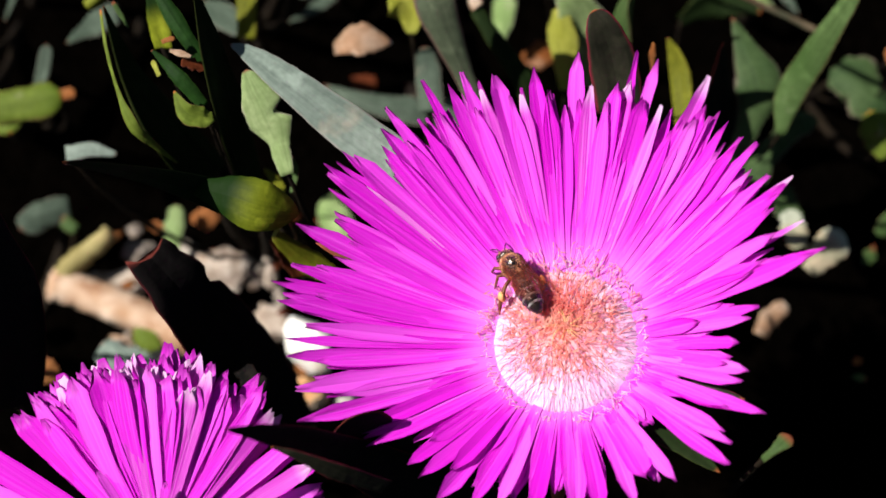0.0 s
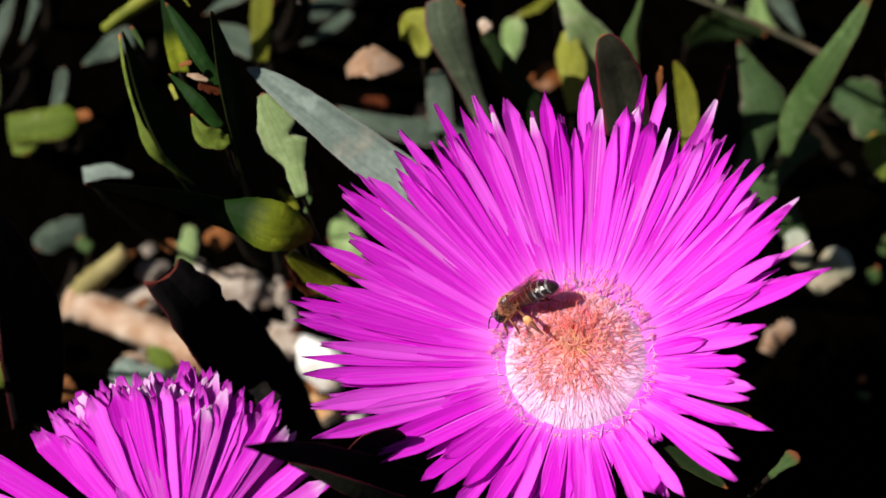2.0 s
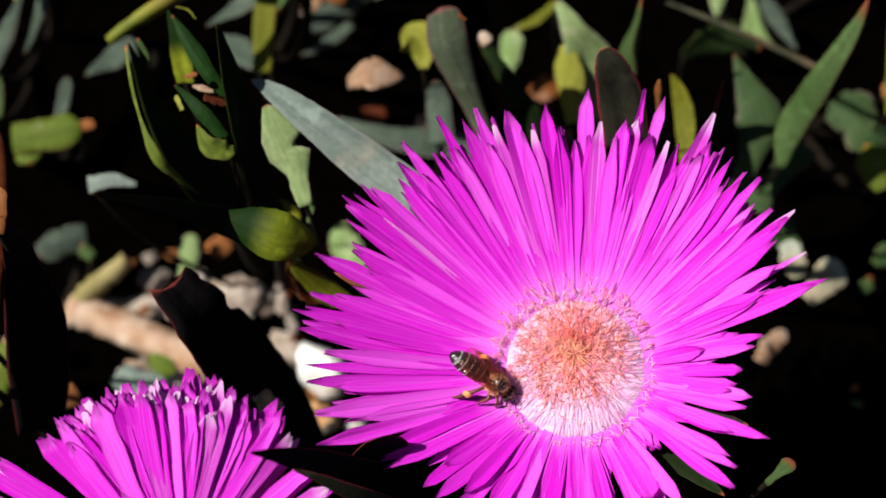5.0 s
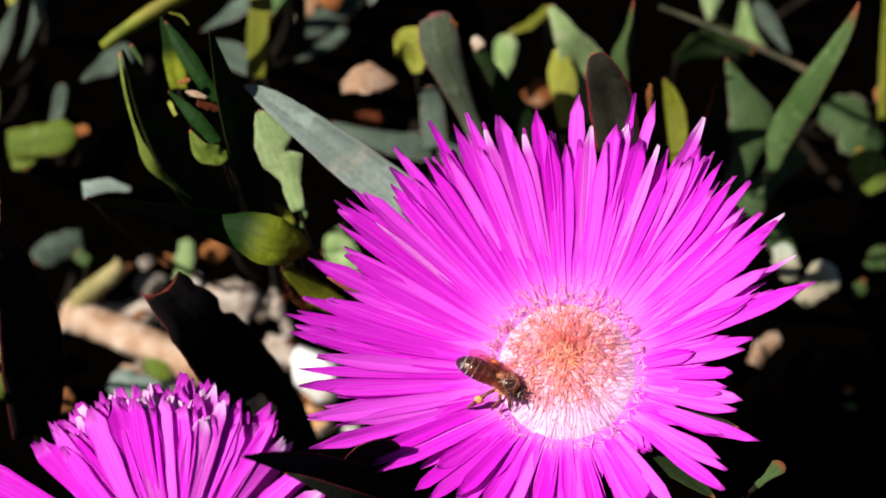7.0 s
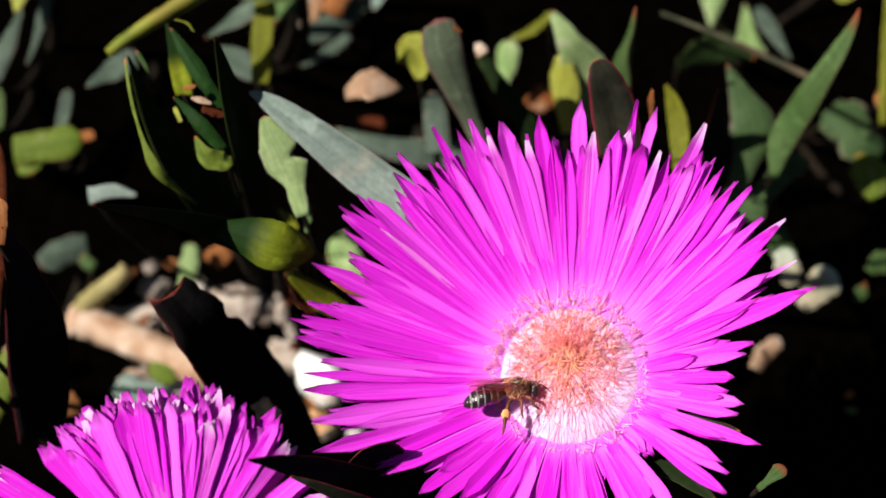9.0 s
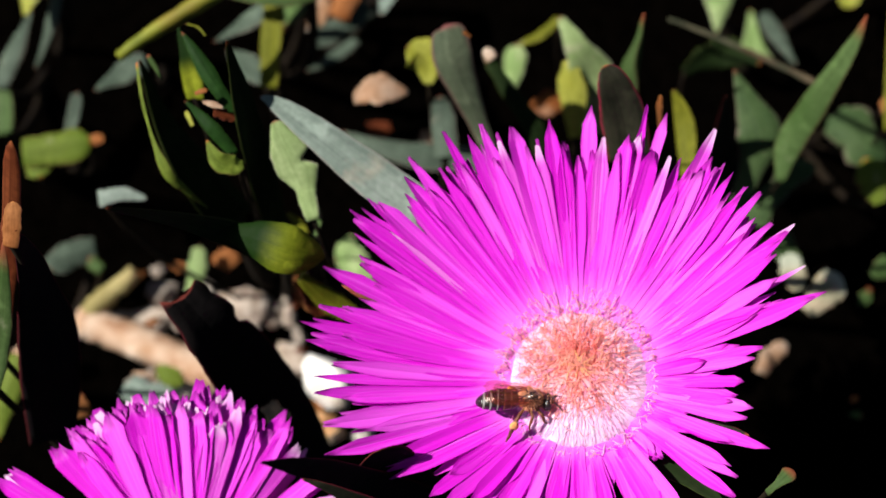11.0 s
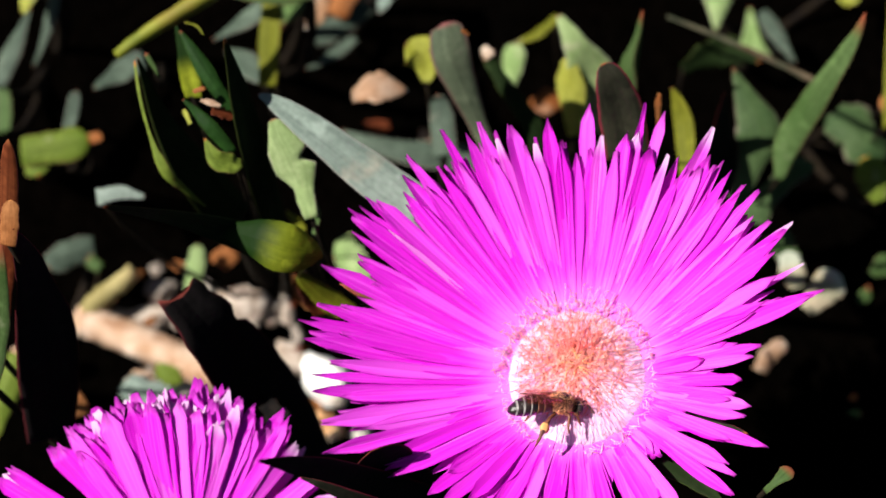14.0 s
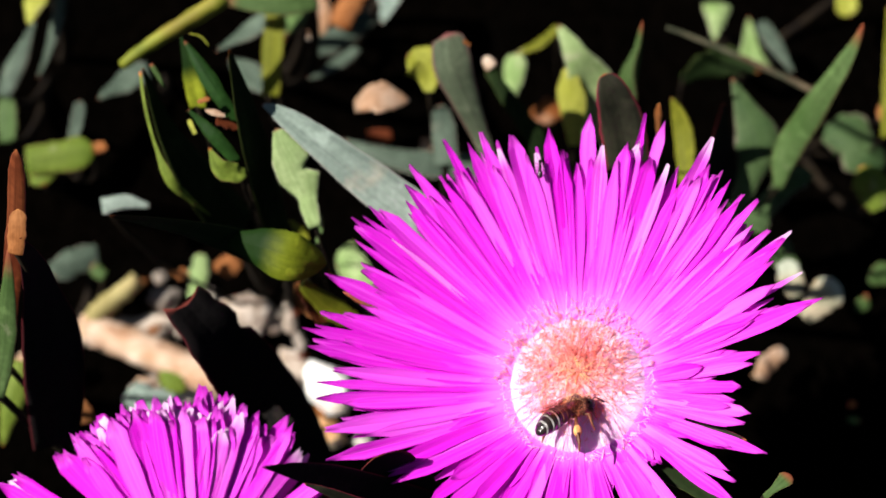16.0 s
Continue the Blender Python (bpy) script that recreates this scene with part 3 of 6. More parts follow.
    # the tangle of the crown, thinning outwards
    for k in range(620):
        a, r = rnd.uniform(0, 6.2832), 10.0 * rnd.random() ** 1.25
        b = Vector((CROWN[0], CROWN[1], 0)) + out(a) * r
        b = dome(b.xy.length, math.atan2(b.y, b.x), -0.1)
        q = (out(rnd.uniform(0, 6.2832), rnd.uniform(-0.2, 0.5)) - out(a) * 0.25).normalized()
        e = b + q * rnd.uniform(1.2, 3.0) + Vector((0, 0, rnd.uniform(0.2, 0.9)))
        crown.append(thread(b, (b + e) / 2 + Vector((rnd.uniform(-.7, .7), rnd.uniform(-.7, .7), 0.5)), e, rnd.uniform(0.06, 0.11)))
    for k in range(70):
        a, r = rnd.uniform(0, 6.2832), 10.5 * rnd.random() ** 0.8
        b = Vector((CROWN[0], CROWN[1], 0)) + out(a) * r
        b = dome(b.xy.length, math.atan2(b.y, b.x), 0.7)
        q = out(rnd.uniform(0, 6.2832), rnd.uniform(-0.1, 0.5))
        anthers.append(thread(b, b + q * 0.4 + Vector((0, 0, 0.2)), b + q * rnd.uniform(0.6, 1.1), 0.075))
    for k in range(14):
        a = 6.2832 * k / 14 + rnd.uniform(-.2, .2)
        b = dome(2.2, 1.2, 0.6) + out(a) * 0.5
        e = b + out(a + rnd.uniform(-.5, .5), rnd.uniform(-0.05, 0.25)) * rnd.uniform(1.4, 3.4)
        stigma.append(thread(b, (b + e) / 2 + Vector((rnd.uniform(-.6, .6), rnd.uniform(-.6, .6), 0.5)), e, rnd.uniform(0.09, 0.13)))
    for nm, pieces, mt in (("white_filament_ring", white, FILAMENT), ("rose_filament_ring", rose, ROSE_FILAMENT), ("anther_fringe", anthers, ANTHER), ("coral_stamen_crown", crown, CORAL), ("stigma_star", stigma, STIGMA)):
        v, f = join(pieces)
        ob = tagged(part(nm, mesh_of(nm, v, f), mt, flower), kind="stuff")
        ob.matrix_basis = m4


def calyx(flower, basis, foot, size):
    """Green receptacle, pointed sepals and the stem down to the ground."""
    m4 = basis.to_4x4()
    loops = [[(r * size * math.cos(6.2832 * j / 16), r * size * math.sin(6.2832 * j / 16), z * size) for j in range(16)] for r, z in ((0.25, -1.9), (0.6, -1.6), (0.95, -0.9), (1.02, -0.35), (0.9, -0.2))]
    v, f = rings(loops)
    part("calyx", mesh_of("calyx", v, f), SEPAL, flower).matrix_basis = m4
    low = basis @ Vector((0, 0, -1.8 * size))
    v, f = tube([bend(low, (low + Vector(foot)) / 2 + Vector((2, 2, 0)), foot, k / 8)[0] for k in range(9)], [size * 0.28] * 9, 9, 0.06)
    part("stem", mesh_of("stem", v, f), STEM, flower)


# ---- the open flower ----
HEART_R, HEART_H, CROWN = 14.1, 5.2, (-0.3, 3.4)
def build_open_flower():
    axis = Vector((-0.190, -0.084, 0.978))
    basis = frame_of(axis)
    flower = thing("ice_plant_flower", 20.8, 69.9, 94.1, "open magenta ice plant flower with white and coral stamens", "flower", "ice plant flowers")
    # outer petals: azimuth, reach, rise, width, arch, twist, tip
    petal(flower, basis, -179.6, 10.5, -0.5, 45.6, 13.2, 2.19, 0.2, 0.26, 0.26, 0.0, blunt=0.05)
    petal(flower, basis, -175.6, 10.5, -0.5, 45.4, 13.0, 2.53, -0.1, -0.26, 0.18, 0.0, blunt=0.12)
    petal(flower, basis, -174.1, 10.5, -0.5, 41.0, 10.9, 2.55, 0.1, 0.04, 0.16, 0.0, blunt=0.08)
    petal(flower, basis, -168.1, 10.5, -0.5, 44.7, 12.7, 3.54, 0.2, -0.06, 0.27, 0.0, blunt=0.05)
    petal(flower, basis, -165.1, 10.5, -0.5, 38.4, 9.7, 2.70, -0.1, -0.30, 0.28, 0.0, blunt=0.08)
    petal(flower, basis, -161.5, 10.5, -0.5, 45.5, 13.0, 2.70, -0.1, -0.20, 0.20, 0.0, blunt=0.08)
    petal(flower, basis, -150.0, 10.5, -0.5, 35.8, 8.4, 2.73, -0.1, 0.26, 0.26, 0.0, blunt=0.30)
    petal(flower, basis, -142.6, 10.5, -0.5, 28.3, 5.4, 2.70, -0.1, -0.22, 0.17, 0.0, blunt=0.12)
    petal(flower, basis, -140.3, 10.5, -0.5, 33.4, 7.5, 2.53, 0.1, 0.12, 0.17, 0.0, blunt=0.12)
    petal(flower, basis, -135.3, 10.5, -0.5, 33.4, 7.6, 3.04, -0.0, -0.02, 0.26, 0.0, blunt=0.05)
    petal(flower, basis, -130.2, 10.5, -0.5, 28.8, 5.7, 2.84, 0.3, -0.08, 0.22, 0.0, blunt=0.30)
    petal(flower, basis, -127.4, 10.5, -0.5, 34.3, 7.8, 2.86, -0.2, -0.28, 0.19, 0.0, blunt=0.08)
    petal(flower, basis, -118.2, 10.5, -0.5, 32.0, 7.0, 2.55, 0.2, -0.02, 0.23, 0.0, blunt=0.12)
    petal(flower, basis, -111.0, 10.5, -0.5, 30.7, 6.3, 2.49, 0.2, 0.18, 0.28, 0.0, blunt=0.05)
    petal(flower, basis, -99.8, 10.5, -0.5, 29.6, 5.8, 2.86, -0.1, 0.00, 0.21, 0.0, blunt=0.08)
    petal(flower, basis, -86.4, 10.5, -0.5, 29.3, 5.8, 3.71, 0.1, -0.12, 0.20, 0.0, blunt=0.08)
    petal(flower, basis, -78.7, 10.5, -0.5, 30.4, 6.2, 3.04, 0.2, -0.12, 0.23, 0.0, blunt=0.05)
    petal(flower, basis, -67.5, 10.5, -0.5, 30.7, 6.3, 2.86, 0.3, -0.28, 0.26, 0.0, blunt=0.12)
    petal(flower, basis, -61.0, 10.5, -0.5, 27.4, 5.0, 4.39, 0.0, -0.26, 0.10, 0.0, blunt=0.05)
    petal(flower, basis, -54.2, 10.5, -0.5, 30.5, 6.3, 2.61, -0.1, 0.28, 0.24, 0.0, blunt=0.08)
    petal(flower, basis, -40.6, 10.5, -0.5, 34.6, 8.1, 2.48, -0.1, -0.04, 0.20, 0.0, blunt=0.30)
    petal(flower, basis, -35.1, 10.5, -0.5, 33.0, 7.2, 2.34, 0.3, 0.22, 0.30, 0.0, blunt=0.30)
    petal(flower, basis, -33.5, 10.5, -0.5, 31.2, 6.5, 2.48, -0.0, -0.14, 0.23, 0.0, blunt=0.08)
    petal(flower, basis, -26.0, 10.5, -0.5, 29.8, 5.9, 1.93, 0.1, -0.20, 0.29, 0.0, blunt=0.12)
    petal(flower, basis, -24.1, 10.5, -0.5, 35.6, 8.4, 2.34, 0.1, 0.02, 0.25, 0.0, blunt=0.05)
    petal(flower, basis, -17.3, 10.5, -0.5, 30.5, 6.3, 2.20, 0.1, 0.10, 0.27, 0.0, blunt=0.12)
    petal(flower, basis, -13.6, 10.5, -0.5, 31.1, 6.6, 2.34, 0.2, -0.14, 0.14, 0.0, blunt=0.12)
    petal(flower, basis, -12.2, 10.5, -0.5, 27.4, 5.1, 2.12, -0.1, 0.22, 0.23, 0.0, blunt=0.12)
    petal(flower, basis, -4.9, 10.5, -0.5, 29.1, 5.8, 2.06, -0.1, 0.00, 0.08, 0.0, blunt=0.12)
    petal(flower, basis, 2.5, 10.5, -0.5, 31.0, 6.5, 2.02, 0.2, 0.20, 0.21, 0.0, blunt=0.08)
    petal(flower, basis, 4.2, 10.5, -0.5, 22.6, 3.2, 2.73, 0.3, 0.28, 0.23, 0.0, blunt=0.08)
    petal(flower, basis, 5.3, 10.5, -0.5, 32.8, 7.1, 1.86, 0.2, -0.14, 0.17, 0.0, blunt=0.30)
    petal(flower, basis, 14.0, 10.5, -0.5, 42.6, 11.7, 3.04, 0.1, 0.10, 0.22, 0.0, blunt=0.12)
    petal(flower, basis, 14.9, 10.5, -0.5, 44.7, 10.9, 2.70, -0.1, -0.04, 0.25, 0.0, blunt=0.08)
    petal(flower, basis, 15.8, 10.5, -0.5, 32.8, 7.1, 2.52, 0.2, 0.30, 0.30, 0.0, blunt=0.08)
    petal(flower, basis, 17.4, 10.5, -0.5, 35.1, 8.2, 2.50, -0.0, -0.20, 0.19, 0.0, blunt=0.05)
    petal(flower, basis, 21.9, 10.5, -0.5, 43.6, 10.1, 1.35, 0.1, -0.26, 0.19, 0.0, blunt=0.12, pale=True)
    petal(flower, basis, 22.2, 10.5, -0.5, 38.5, 9.7, 2.70, -0.1, -0.06, 0.18, 0.0, blunt=0.12)
    petal(flower, basis, 27.2, 10.5, -0.5, 40.1, 10.5, 2.67, -0.0, -0.12, 0.23, 0.0, blunt=0.12)
    petal(flower, basis, 29.6, 10.5, -0.5, 42.0, 11.3, 2.79, 0.0, 0.18, 0.25, 0.0, blunt=0.12)
    petal(flower, basis, 30.4, 10.5, -0.5, 43.6, 12.2, 2.70, -0.0, -0.02, 0.19, 0.0, blunt=0.08)
    petal(flower, basis, 30.8, 10.5, -0.5, 45.4, 12.0, 2.19, 0.2, -0.30, 0.18, 0.0, blunt=0.08, pale=True)
    petal(flower, basis, 34.1, 10.5, -0.5, 42.5, 11.6, 2.70, 0.1, -0.04, 0.30, 0.0, blunt=0.30)
    petal(flower, basis, 37.1, 10.5, -0.5, 38.5, 9.7, 2.86, -0.0, 0.28, 0.29, 0.0, blunt=0.12)
    petal(flower, basis, 37.8, 10.5, -0.5, 41.1, 10.9, 2.57, -0.1, -0.28, 0.29, 0.0, blunt=0.12)
    petal(flower, basis, 41.1, 10.5, -0.5, 44.5, 12.6, 2.86, 0.0, -0.22, 0.25, 0.0, blunt=0.30)
    petal(flower, basis, 44.2, 10.5, -0.5, 42.1, 11.4, 2.36, -0.1, -0.06, 0.23, 0.0, blunt=0.12)
    petal(flower, basis, 46.6, 10.5, -0.5, 39.5, 10.3, 2.64, -0.2, -0.00, 0.28, 0.0, blunt=0.12)
    petal(flower, basis, 48.9, 10.5, -0.5, 44.2, 12.5, 1.86, 0.0, 0.08, 0.24, 0.0, blunt=0.05)
    petal(flower, basis, 52.7, 10.5, -0.5, 43.4, 12.0, 1.69, -0.1, 0.12, 0.25, 0.0, blunt=0.05)
    petal(flower, basis, 54.6, 10.5, -0.5, 44.3, 12.6, 2.70, 0.2, 0.06, 0.10, 0.0, blunt=0.12)
    petal(flower, basis, 55.3, 10.5, -0.5, 41.9, 11.4, 2.73, -0.1, 0.12, 0.19, 0.0, blunt=0.30)
    petal(flower, basis, 56.9, 10.5, -0.5, 48.4, 14.7, 2.36, 0.1, 0.12, 0.12, 0.0, blunt=0.30, pale=True)
    petal(flower, basis, 57.3, 10.5, -0.5, 40.8, 10.7, 2.79, 0.0, 0.10, 0.26, 0.0, blunt=0.12)
    petal(flower, basis, 59.2, 10.5, -0.5, 38.8, 9.8, 2.76, -0.0, -0.30, 0.27, 0.0, blunt=0.12)
    petal(flower, basis, 63.7, 10.5, -0.5, 41.5, 11.1, 2.19, -0.0, -0.20, 0.26, 0.0, blunt=0.30, pale=True)
    petal(flower, basis, 67.5, 10.5, -0.5, 48.0, 14.4, 2.19, 0.0, 0.02, 0.10, 0.0, blunt=0.08)
    petal(flower, basis, 68.2, 10.5, -0.5, 41.6, 11.3, 3.37, -0.2, 0.26, 0.06, 0.0, blunt=0.30)
    petal(flower, basis, 72.2, 10.5, -0.5, 44.1, 11.5, 3.20, 0.2, -0.28, 0.10, 0.0, blunt=0.08, pale=True)
    petal(flower, basis, 72.3, 10.5, -0.5, 48.9, 12.8, 2.19, -0.1, 0.24, 0.30, 0.0, blunt=0.30)
    petal(flower, basis, 74.8, 10.5, -0.5, 43.3, 11.9, 3.04, 0.0, -0.20, 0.12, 0.0, blunt=0.05)
    petal(flower, basis, 76.7, 10.5, -0.5, 40.0, 10.5, 2.73, 0.2, -0.14, 0.24, 0.0, blunt=0.05)
    petal(flower, basis, 80.7, 10.5, -0.5, 42.3, 11.4, 2.86, -0.1, -0.04, 0.20, 0.0, blunt=0.30, pale=True)
    petal(flower, basis, 84.4, 10.5, -0.5, 48.2, 11.4, 2.86, -0.0, -0.26, 0.08, 0.0, blunt=0.08)
    petal(flower, basis, 87.0, 10.5, -0.5, 39.0, 6.1, 2.73, -0.1, 0.26, 0.24, 0.0, blunt=0.08)
    petal(flower, basis, 91.4, 10.5, -0.5, 41.0, 10.9, 2.67, -0.1, 0.16, 0.23, 0.0, blunt=0.08)
    petal(flower, basis, 93.7, 10.5, -0.5, 45.1, 12.9, 2.70, 0.0, -0.06, 0.12, 0.0, blunt=0.05)
    petal(flower, basis, 97.6, 10.5, -0.5, 41.4, 11.0, 2.48, 0.1, -0.24, 0.18, 0.0, blunt=0.30, pale=True)
    petal(flower, basis, 99.9, 10.5, -0.5, 41.4, 11.2, 2.81, 0.0, -0.10, 0.27, 0.0, blunt=0.05)
    petal(flower, basis, 102.4, 10.5, -0.5, 45.3, 13.0, 3.04, 0.2, 0.26, 0.10, 0.0, blunt=0.08)
    petal(flower, basis, 106.3, 10.5, -0.5, 43.8, 12.3, 2.48, 0.3, -0.00, 0.19, 0.0, blunt=0.30, pale=True)
    petal(flower, basis, 108.9, 10.5, -0.5, 47.3, 13.9, 2.53, -0.0, 0.06, 0.21, 0.0, blunt=0.30)
    petal(flower, basis, 109.0, 10.5, -0.5, 41.5, 11.2, 2.75, -0.0, -0.12, 0.25, 0.0, blunt=0.12)
    petal(flower, basis, 112.4, 10.5, -0.5, 46.5, 13.6, 2.69, 0.1, 0.14, 0.22, 0.0, blunt=0.05)
    petal(flower, basis, 116.8, 10.5, -0.5, 42.9, 11.9, 2.52, -0.1, -0.00, 0.29, 0.0, blunt=0.12)
    petal(flower, basis, 116.9, 10.5, -0.5, 48.7, 14.8, 2.19, 0.2, 0.08, 0.22, 0.0, blunt=0.30)
    petal(flower, basis, 121.7, 10.5, -0.5, 43.8, 12.3, 2.53, 0.1, -0.26, 0.28, 0.0, blunt=0.30)
    petal(flower, basis, 126.2, 10.5, -0.5, 48.1, 14.5, 2.55, -0.1, -0.20, 0.20, 0.0, blunt=0.08)
    petal(flower, basis, 126.9, 10.5, -0.5, 42.2, 11.5, 2.82, -0.0, 0.16, 0.20, 0.0, blunt=0.05)
    petal(flower, basis, 129.5, 10.5, -0.5, 46.2, 13.6, 2.73, 0.0, 0.26, 0.18, 0.0, blunt=0.12)
    petal(flower, basis, 131.8, 10.5, -0.5, 44.2, 12.3, 2.73, 0.2, -0.20, 0.19, 0.0, blunt=0.05)
    petal(flower, basis, 137.7, 10.5, -0.5, 46.0, 13.5, 3.20, 0.1, 0.24, 0.10, 0.0, blunt=0.12)
    petal(flower, basis, 138.6, 10.5, -0.5, 48.1, 14.4, 2.60, -0.2, 0.30, 0.23, 0.0, blunt=0.08)
    petal(flower, basis, 141.1, 10.5, -0.5, 41.5, 11.3, 1.18, -0.2, 0.06, 0.26, 0.0, blunt=0.12, pale=True)
    petal(flower, basis, 143.0, 10.5, -0.5, 48.8, 14.8, 2.47, 0.2, -0.06, 0.17, 0.0, blunt=0.12)
    petal(flower, basis, 144.3, 10.5, -0.5, 47.5, 14.2, 2.74, -0.1, 0.18, 0.17, 0.0, blunt=0.30)
    petal(flower, basis, 151.7, 10.5, -0.5, 42.9, 11.8, 2.55, -0.2, -0.06, 0.17, 0.0, blunt=0.12)
    petal(flower, basis, 155.1, 10.5, -0.5, 39.1, 10.0, 2.63, 0.1, 0.22, 0.29, 0.0, blunt=0.08)
    petal(flower, basis, 156.3, 10.5, -0.5, 47.9, 14.3, 3.04, 0.0, 0.02, 0.17, 0.0, blunt=0.12)
    petal(flower, basis, 163.3, 10.5, -0.5, 42.7, 11.8, 2.48, 0.3, -0.20, 0.17, 0.0, blunt=0.08)
    petal(flower, basis, 164.6, 10.5, -0.5, 46.4, 13.6, 3.04, -0.0, -0.04, 0.27, 0.0, blunt=0.08)
    petal(flower, basis, 169.0, 10.5, -0.5, 48.6, 14.6, 2.83, -0.0, -0.04, 0.28, 0.0, blunt=0.08)
    petal(flower, basis, 169.7, 10.5, -0.5, 41.6, 11.2, 2.50, 0.0, 0.16, 0.20, 0.0, blunt=0.30)
    petal(flower, basis, 171.2, 10.5, -0.5, 46.5, 13.7, 2.50, -0.2, -0.16, 0.17, 0.0, blunt=0.30)
    petal(flower, basis, 172.9, 10.5, -0.5, 47.1, 14.0, 2.73, -0.1, -0.00, 0.19, 0.0, blunt=0.08)
    petal(flower, basis, 177.3, 10.5, -0.5, 42.7, 11.7, 2.81, 0.2, -0.26, 0.27, 0.0, blunt=0.30)
    # the packed inner rows fill between them
    rnd = random.Random(11)
    outline = (45.1, 41.5, 33.4, 32.7, 31.4, 30.0, 30.0, 30.4, 31.7, 32.1, 30.8, 29.8, 31.9, 39.3, 41.8, 43.8, 42.9, 41.1, 43.3, 44.7, 45.2, 47.8, 42.8, 46.8)
    for k in range(176):
        az = -180 + 360 * k / 176 + rnd.uniform(-1.2, 1.2)
        share = (1.0, 0.98, 0.95, 0.91) if 10 < az < 170 else (0.97, 0.92, 0.80) if -60 < az < -5 else (0.92, 0.88, 0.84, 0.76)
        reach = outline[int((az + 180) // 15) % 24] * rnd.choice(share) * rnd.uniform(0.97, 1.03)
        if any(a < az < b for a, b in ((-77, -71), (-52, -43), (-32, -27), (-22, -19))):
            reach = rnd.uniform(19, 23)
        elif -60 < az < -5 and k % 3:
            continue
        rise = -0.9 + 12.8 * (max(reach - 11, 0) / 34) ** 1.7 + rnd.uniform(-0.7, 0.4)
        petal(flower, basis, az, 10.2, -0.3, reach, rise, rnd.uniform(2.3, 3.3), rnd.uniform(-0.3, 0.35), rnd.uniform(-0.2, 0.2), rnd.uniform(0.28, 0.48), rnd.uniform(-0.8, 0.8))
    heart(flower, basis)
    # first sepal takes the shade colour, darkening it inside the petal gap
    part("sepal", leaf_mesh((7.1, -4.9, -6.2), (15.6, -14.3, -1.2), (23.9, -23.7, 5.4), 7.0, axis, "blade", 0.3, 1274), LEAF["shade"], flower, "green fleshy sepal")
    part("sepal", leaf_mesh((0.8, -7.4, -7.6), (-0.5, -18.0, -5.5), (-2.1, -28.7, -2.2), 7.0, axis, "blade", 0.3, 985), LEAF["fresh"], flower, "green fleshy sepal")
    part("sepal", leaf_mesh((8.7, -2.4, -5.7), (18.8, -7.0, -0.3), (28.6, -11.8, 6.3), 5.0, axis, "blade", 0.3, 1318), LEAF["plum"], flower, "green fleshy sepal")
    part("sepal", leaf_mesh((-5.9, 3.7, -8.0), (-24.1, 10.6, -4.5), (-42.9, 17.3, 1.4), 7.0, axis, "blade", 0.3, 560), LEAF["green"], flower, "green fleshy sepal")
    part("sepal", leaf_mesh((8.9, 2.7, -5.2), (21.6, 6.2, 2.2), (34.0, 9.6, 11.4), 6.0, axis, "blade", 0.3, 1370), LEAF["green"], flower, "green fleshy sepal")
    calyx(flower, basis, (6.0, 10.0, -98.1), 11.0)
    return flower


build_open_flower()


# ---- the half-closed flower ----
def build_half_closed_flower():
    """It lies over on its side: a brush of blunt petals in several layers, the outermost hanging open."""
    basis = frame_of((-0.03, 0.90, 0.43))
    flower = thing("ice_plant_flower", -50.0, 36.6, 72.0, "half-closed magenta ice plant flower with blunt frayed petals", "flower", "ice plant flowers")
    rnd = random.Random(21)

    def place(fan, depth, size, width, **more):
        """A petal that lies with its flat side to the sky, spread sideways by fan and lifted by depth degrees."""
        d = basis @ Vector((math.sin(radians(fan)), -math.sin(radians(depth)), math.cos(radians(fan)))).normalized()
        n = basis @ Vector((0.3 * math.sin(radians(fan)) - 0.15 + rnd.uniform(-0.15, 0.15), -1, 0.15))
        n = (n - d * n.dot(d)).normalized()
        ob = petal(flower, basis, 0, 2.0, rnd.uniform(-0.5, 0.5), size, rnd.uniform(-1.0, 1.5), width, rnd.uniform(0.2, 1.6), rnd.uniform(-0.25, 0.25), rnd.uniform(0.05, 0.11), rnd.uniform(-1.6, 1.6), blunt=rnd.choice((0.35, 0.5, 0.7)), cup=1.0, folds=(0.02, 0.1), **more)
        ob.matrix_basis = Matrix((d, n.cross(d), n)).transposed().to_4x4()

    # layers from the underside up to the side that faces the sky
    for depth, count, low, high in ((-4, 26, -45, 41), (-2.6, 22, -44, 40), (-1.6, 22, -46, 42), (-0.6, 22, -44, 36), (0.3, 22, -42, 24), (1.1, 16, -38, 14)):
        for k in range(count):
            fan = low + (high - low) * (k + rnd.uniform(0.1, 0.9)) / count
            size = 34.7 * rnd.uniform(0.89, 1.04) * (1 + 0.03 * math.cos(radians(fan * 2))) * (0.95 if depth > 0 else 1.0)
            place(fan, depth + rnd.uniform(-0.8, 0.8), size, rnd.uniform(3.0, 4.2) * (0.75 if fan > 12 else 1.0), pale=rnd.random() < (0.35 if abs(fan) < 18 else 0.12))
    # open ones that hang to both sides
    for fan, depth, size in ((-52, 4, 39), (-57, -6, 40), (-61, 2, 41), (-66, -4, 42), (49, 0, 33), (55, -8, 33), (60, 4, 32), (64, -6, 33), (68, 0, 31), (46, -12, 32), (72, -10, 30)):
        place(fan, depth, size, rnd.uniform(2.6, 3.3), pale=size % 4 == 0)
    # short curled ones that cross the rest
    for fan, depth, size in ((-22, 34, 24), (14, 38, 20), (-8, 42, 17)):
        place(fan, depth, size, 1.8)
    calyx(flower, basis, (0, -14, -76.0), 8.0)
    return flower


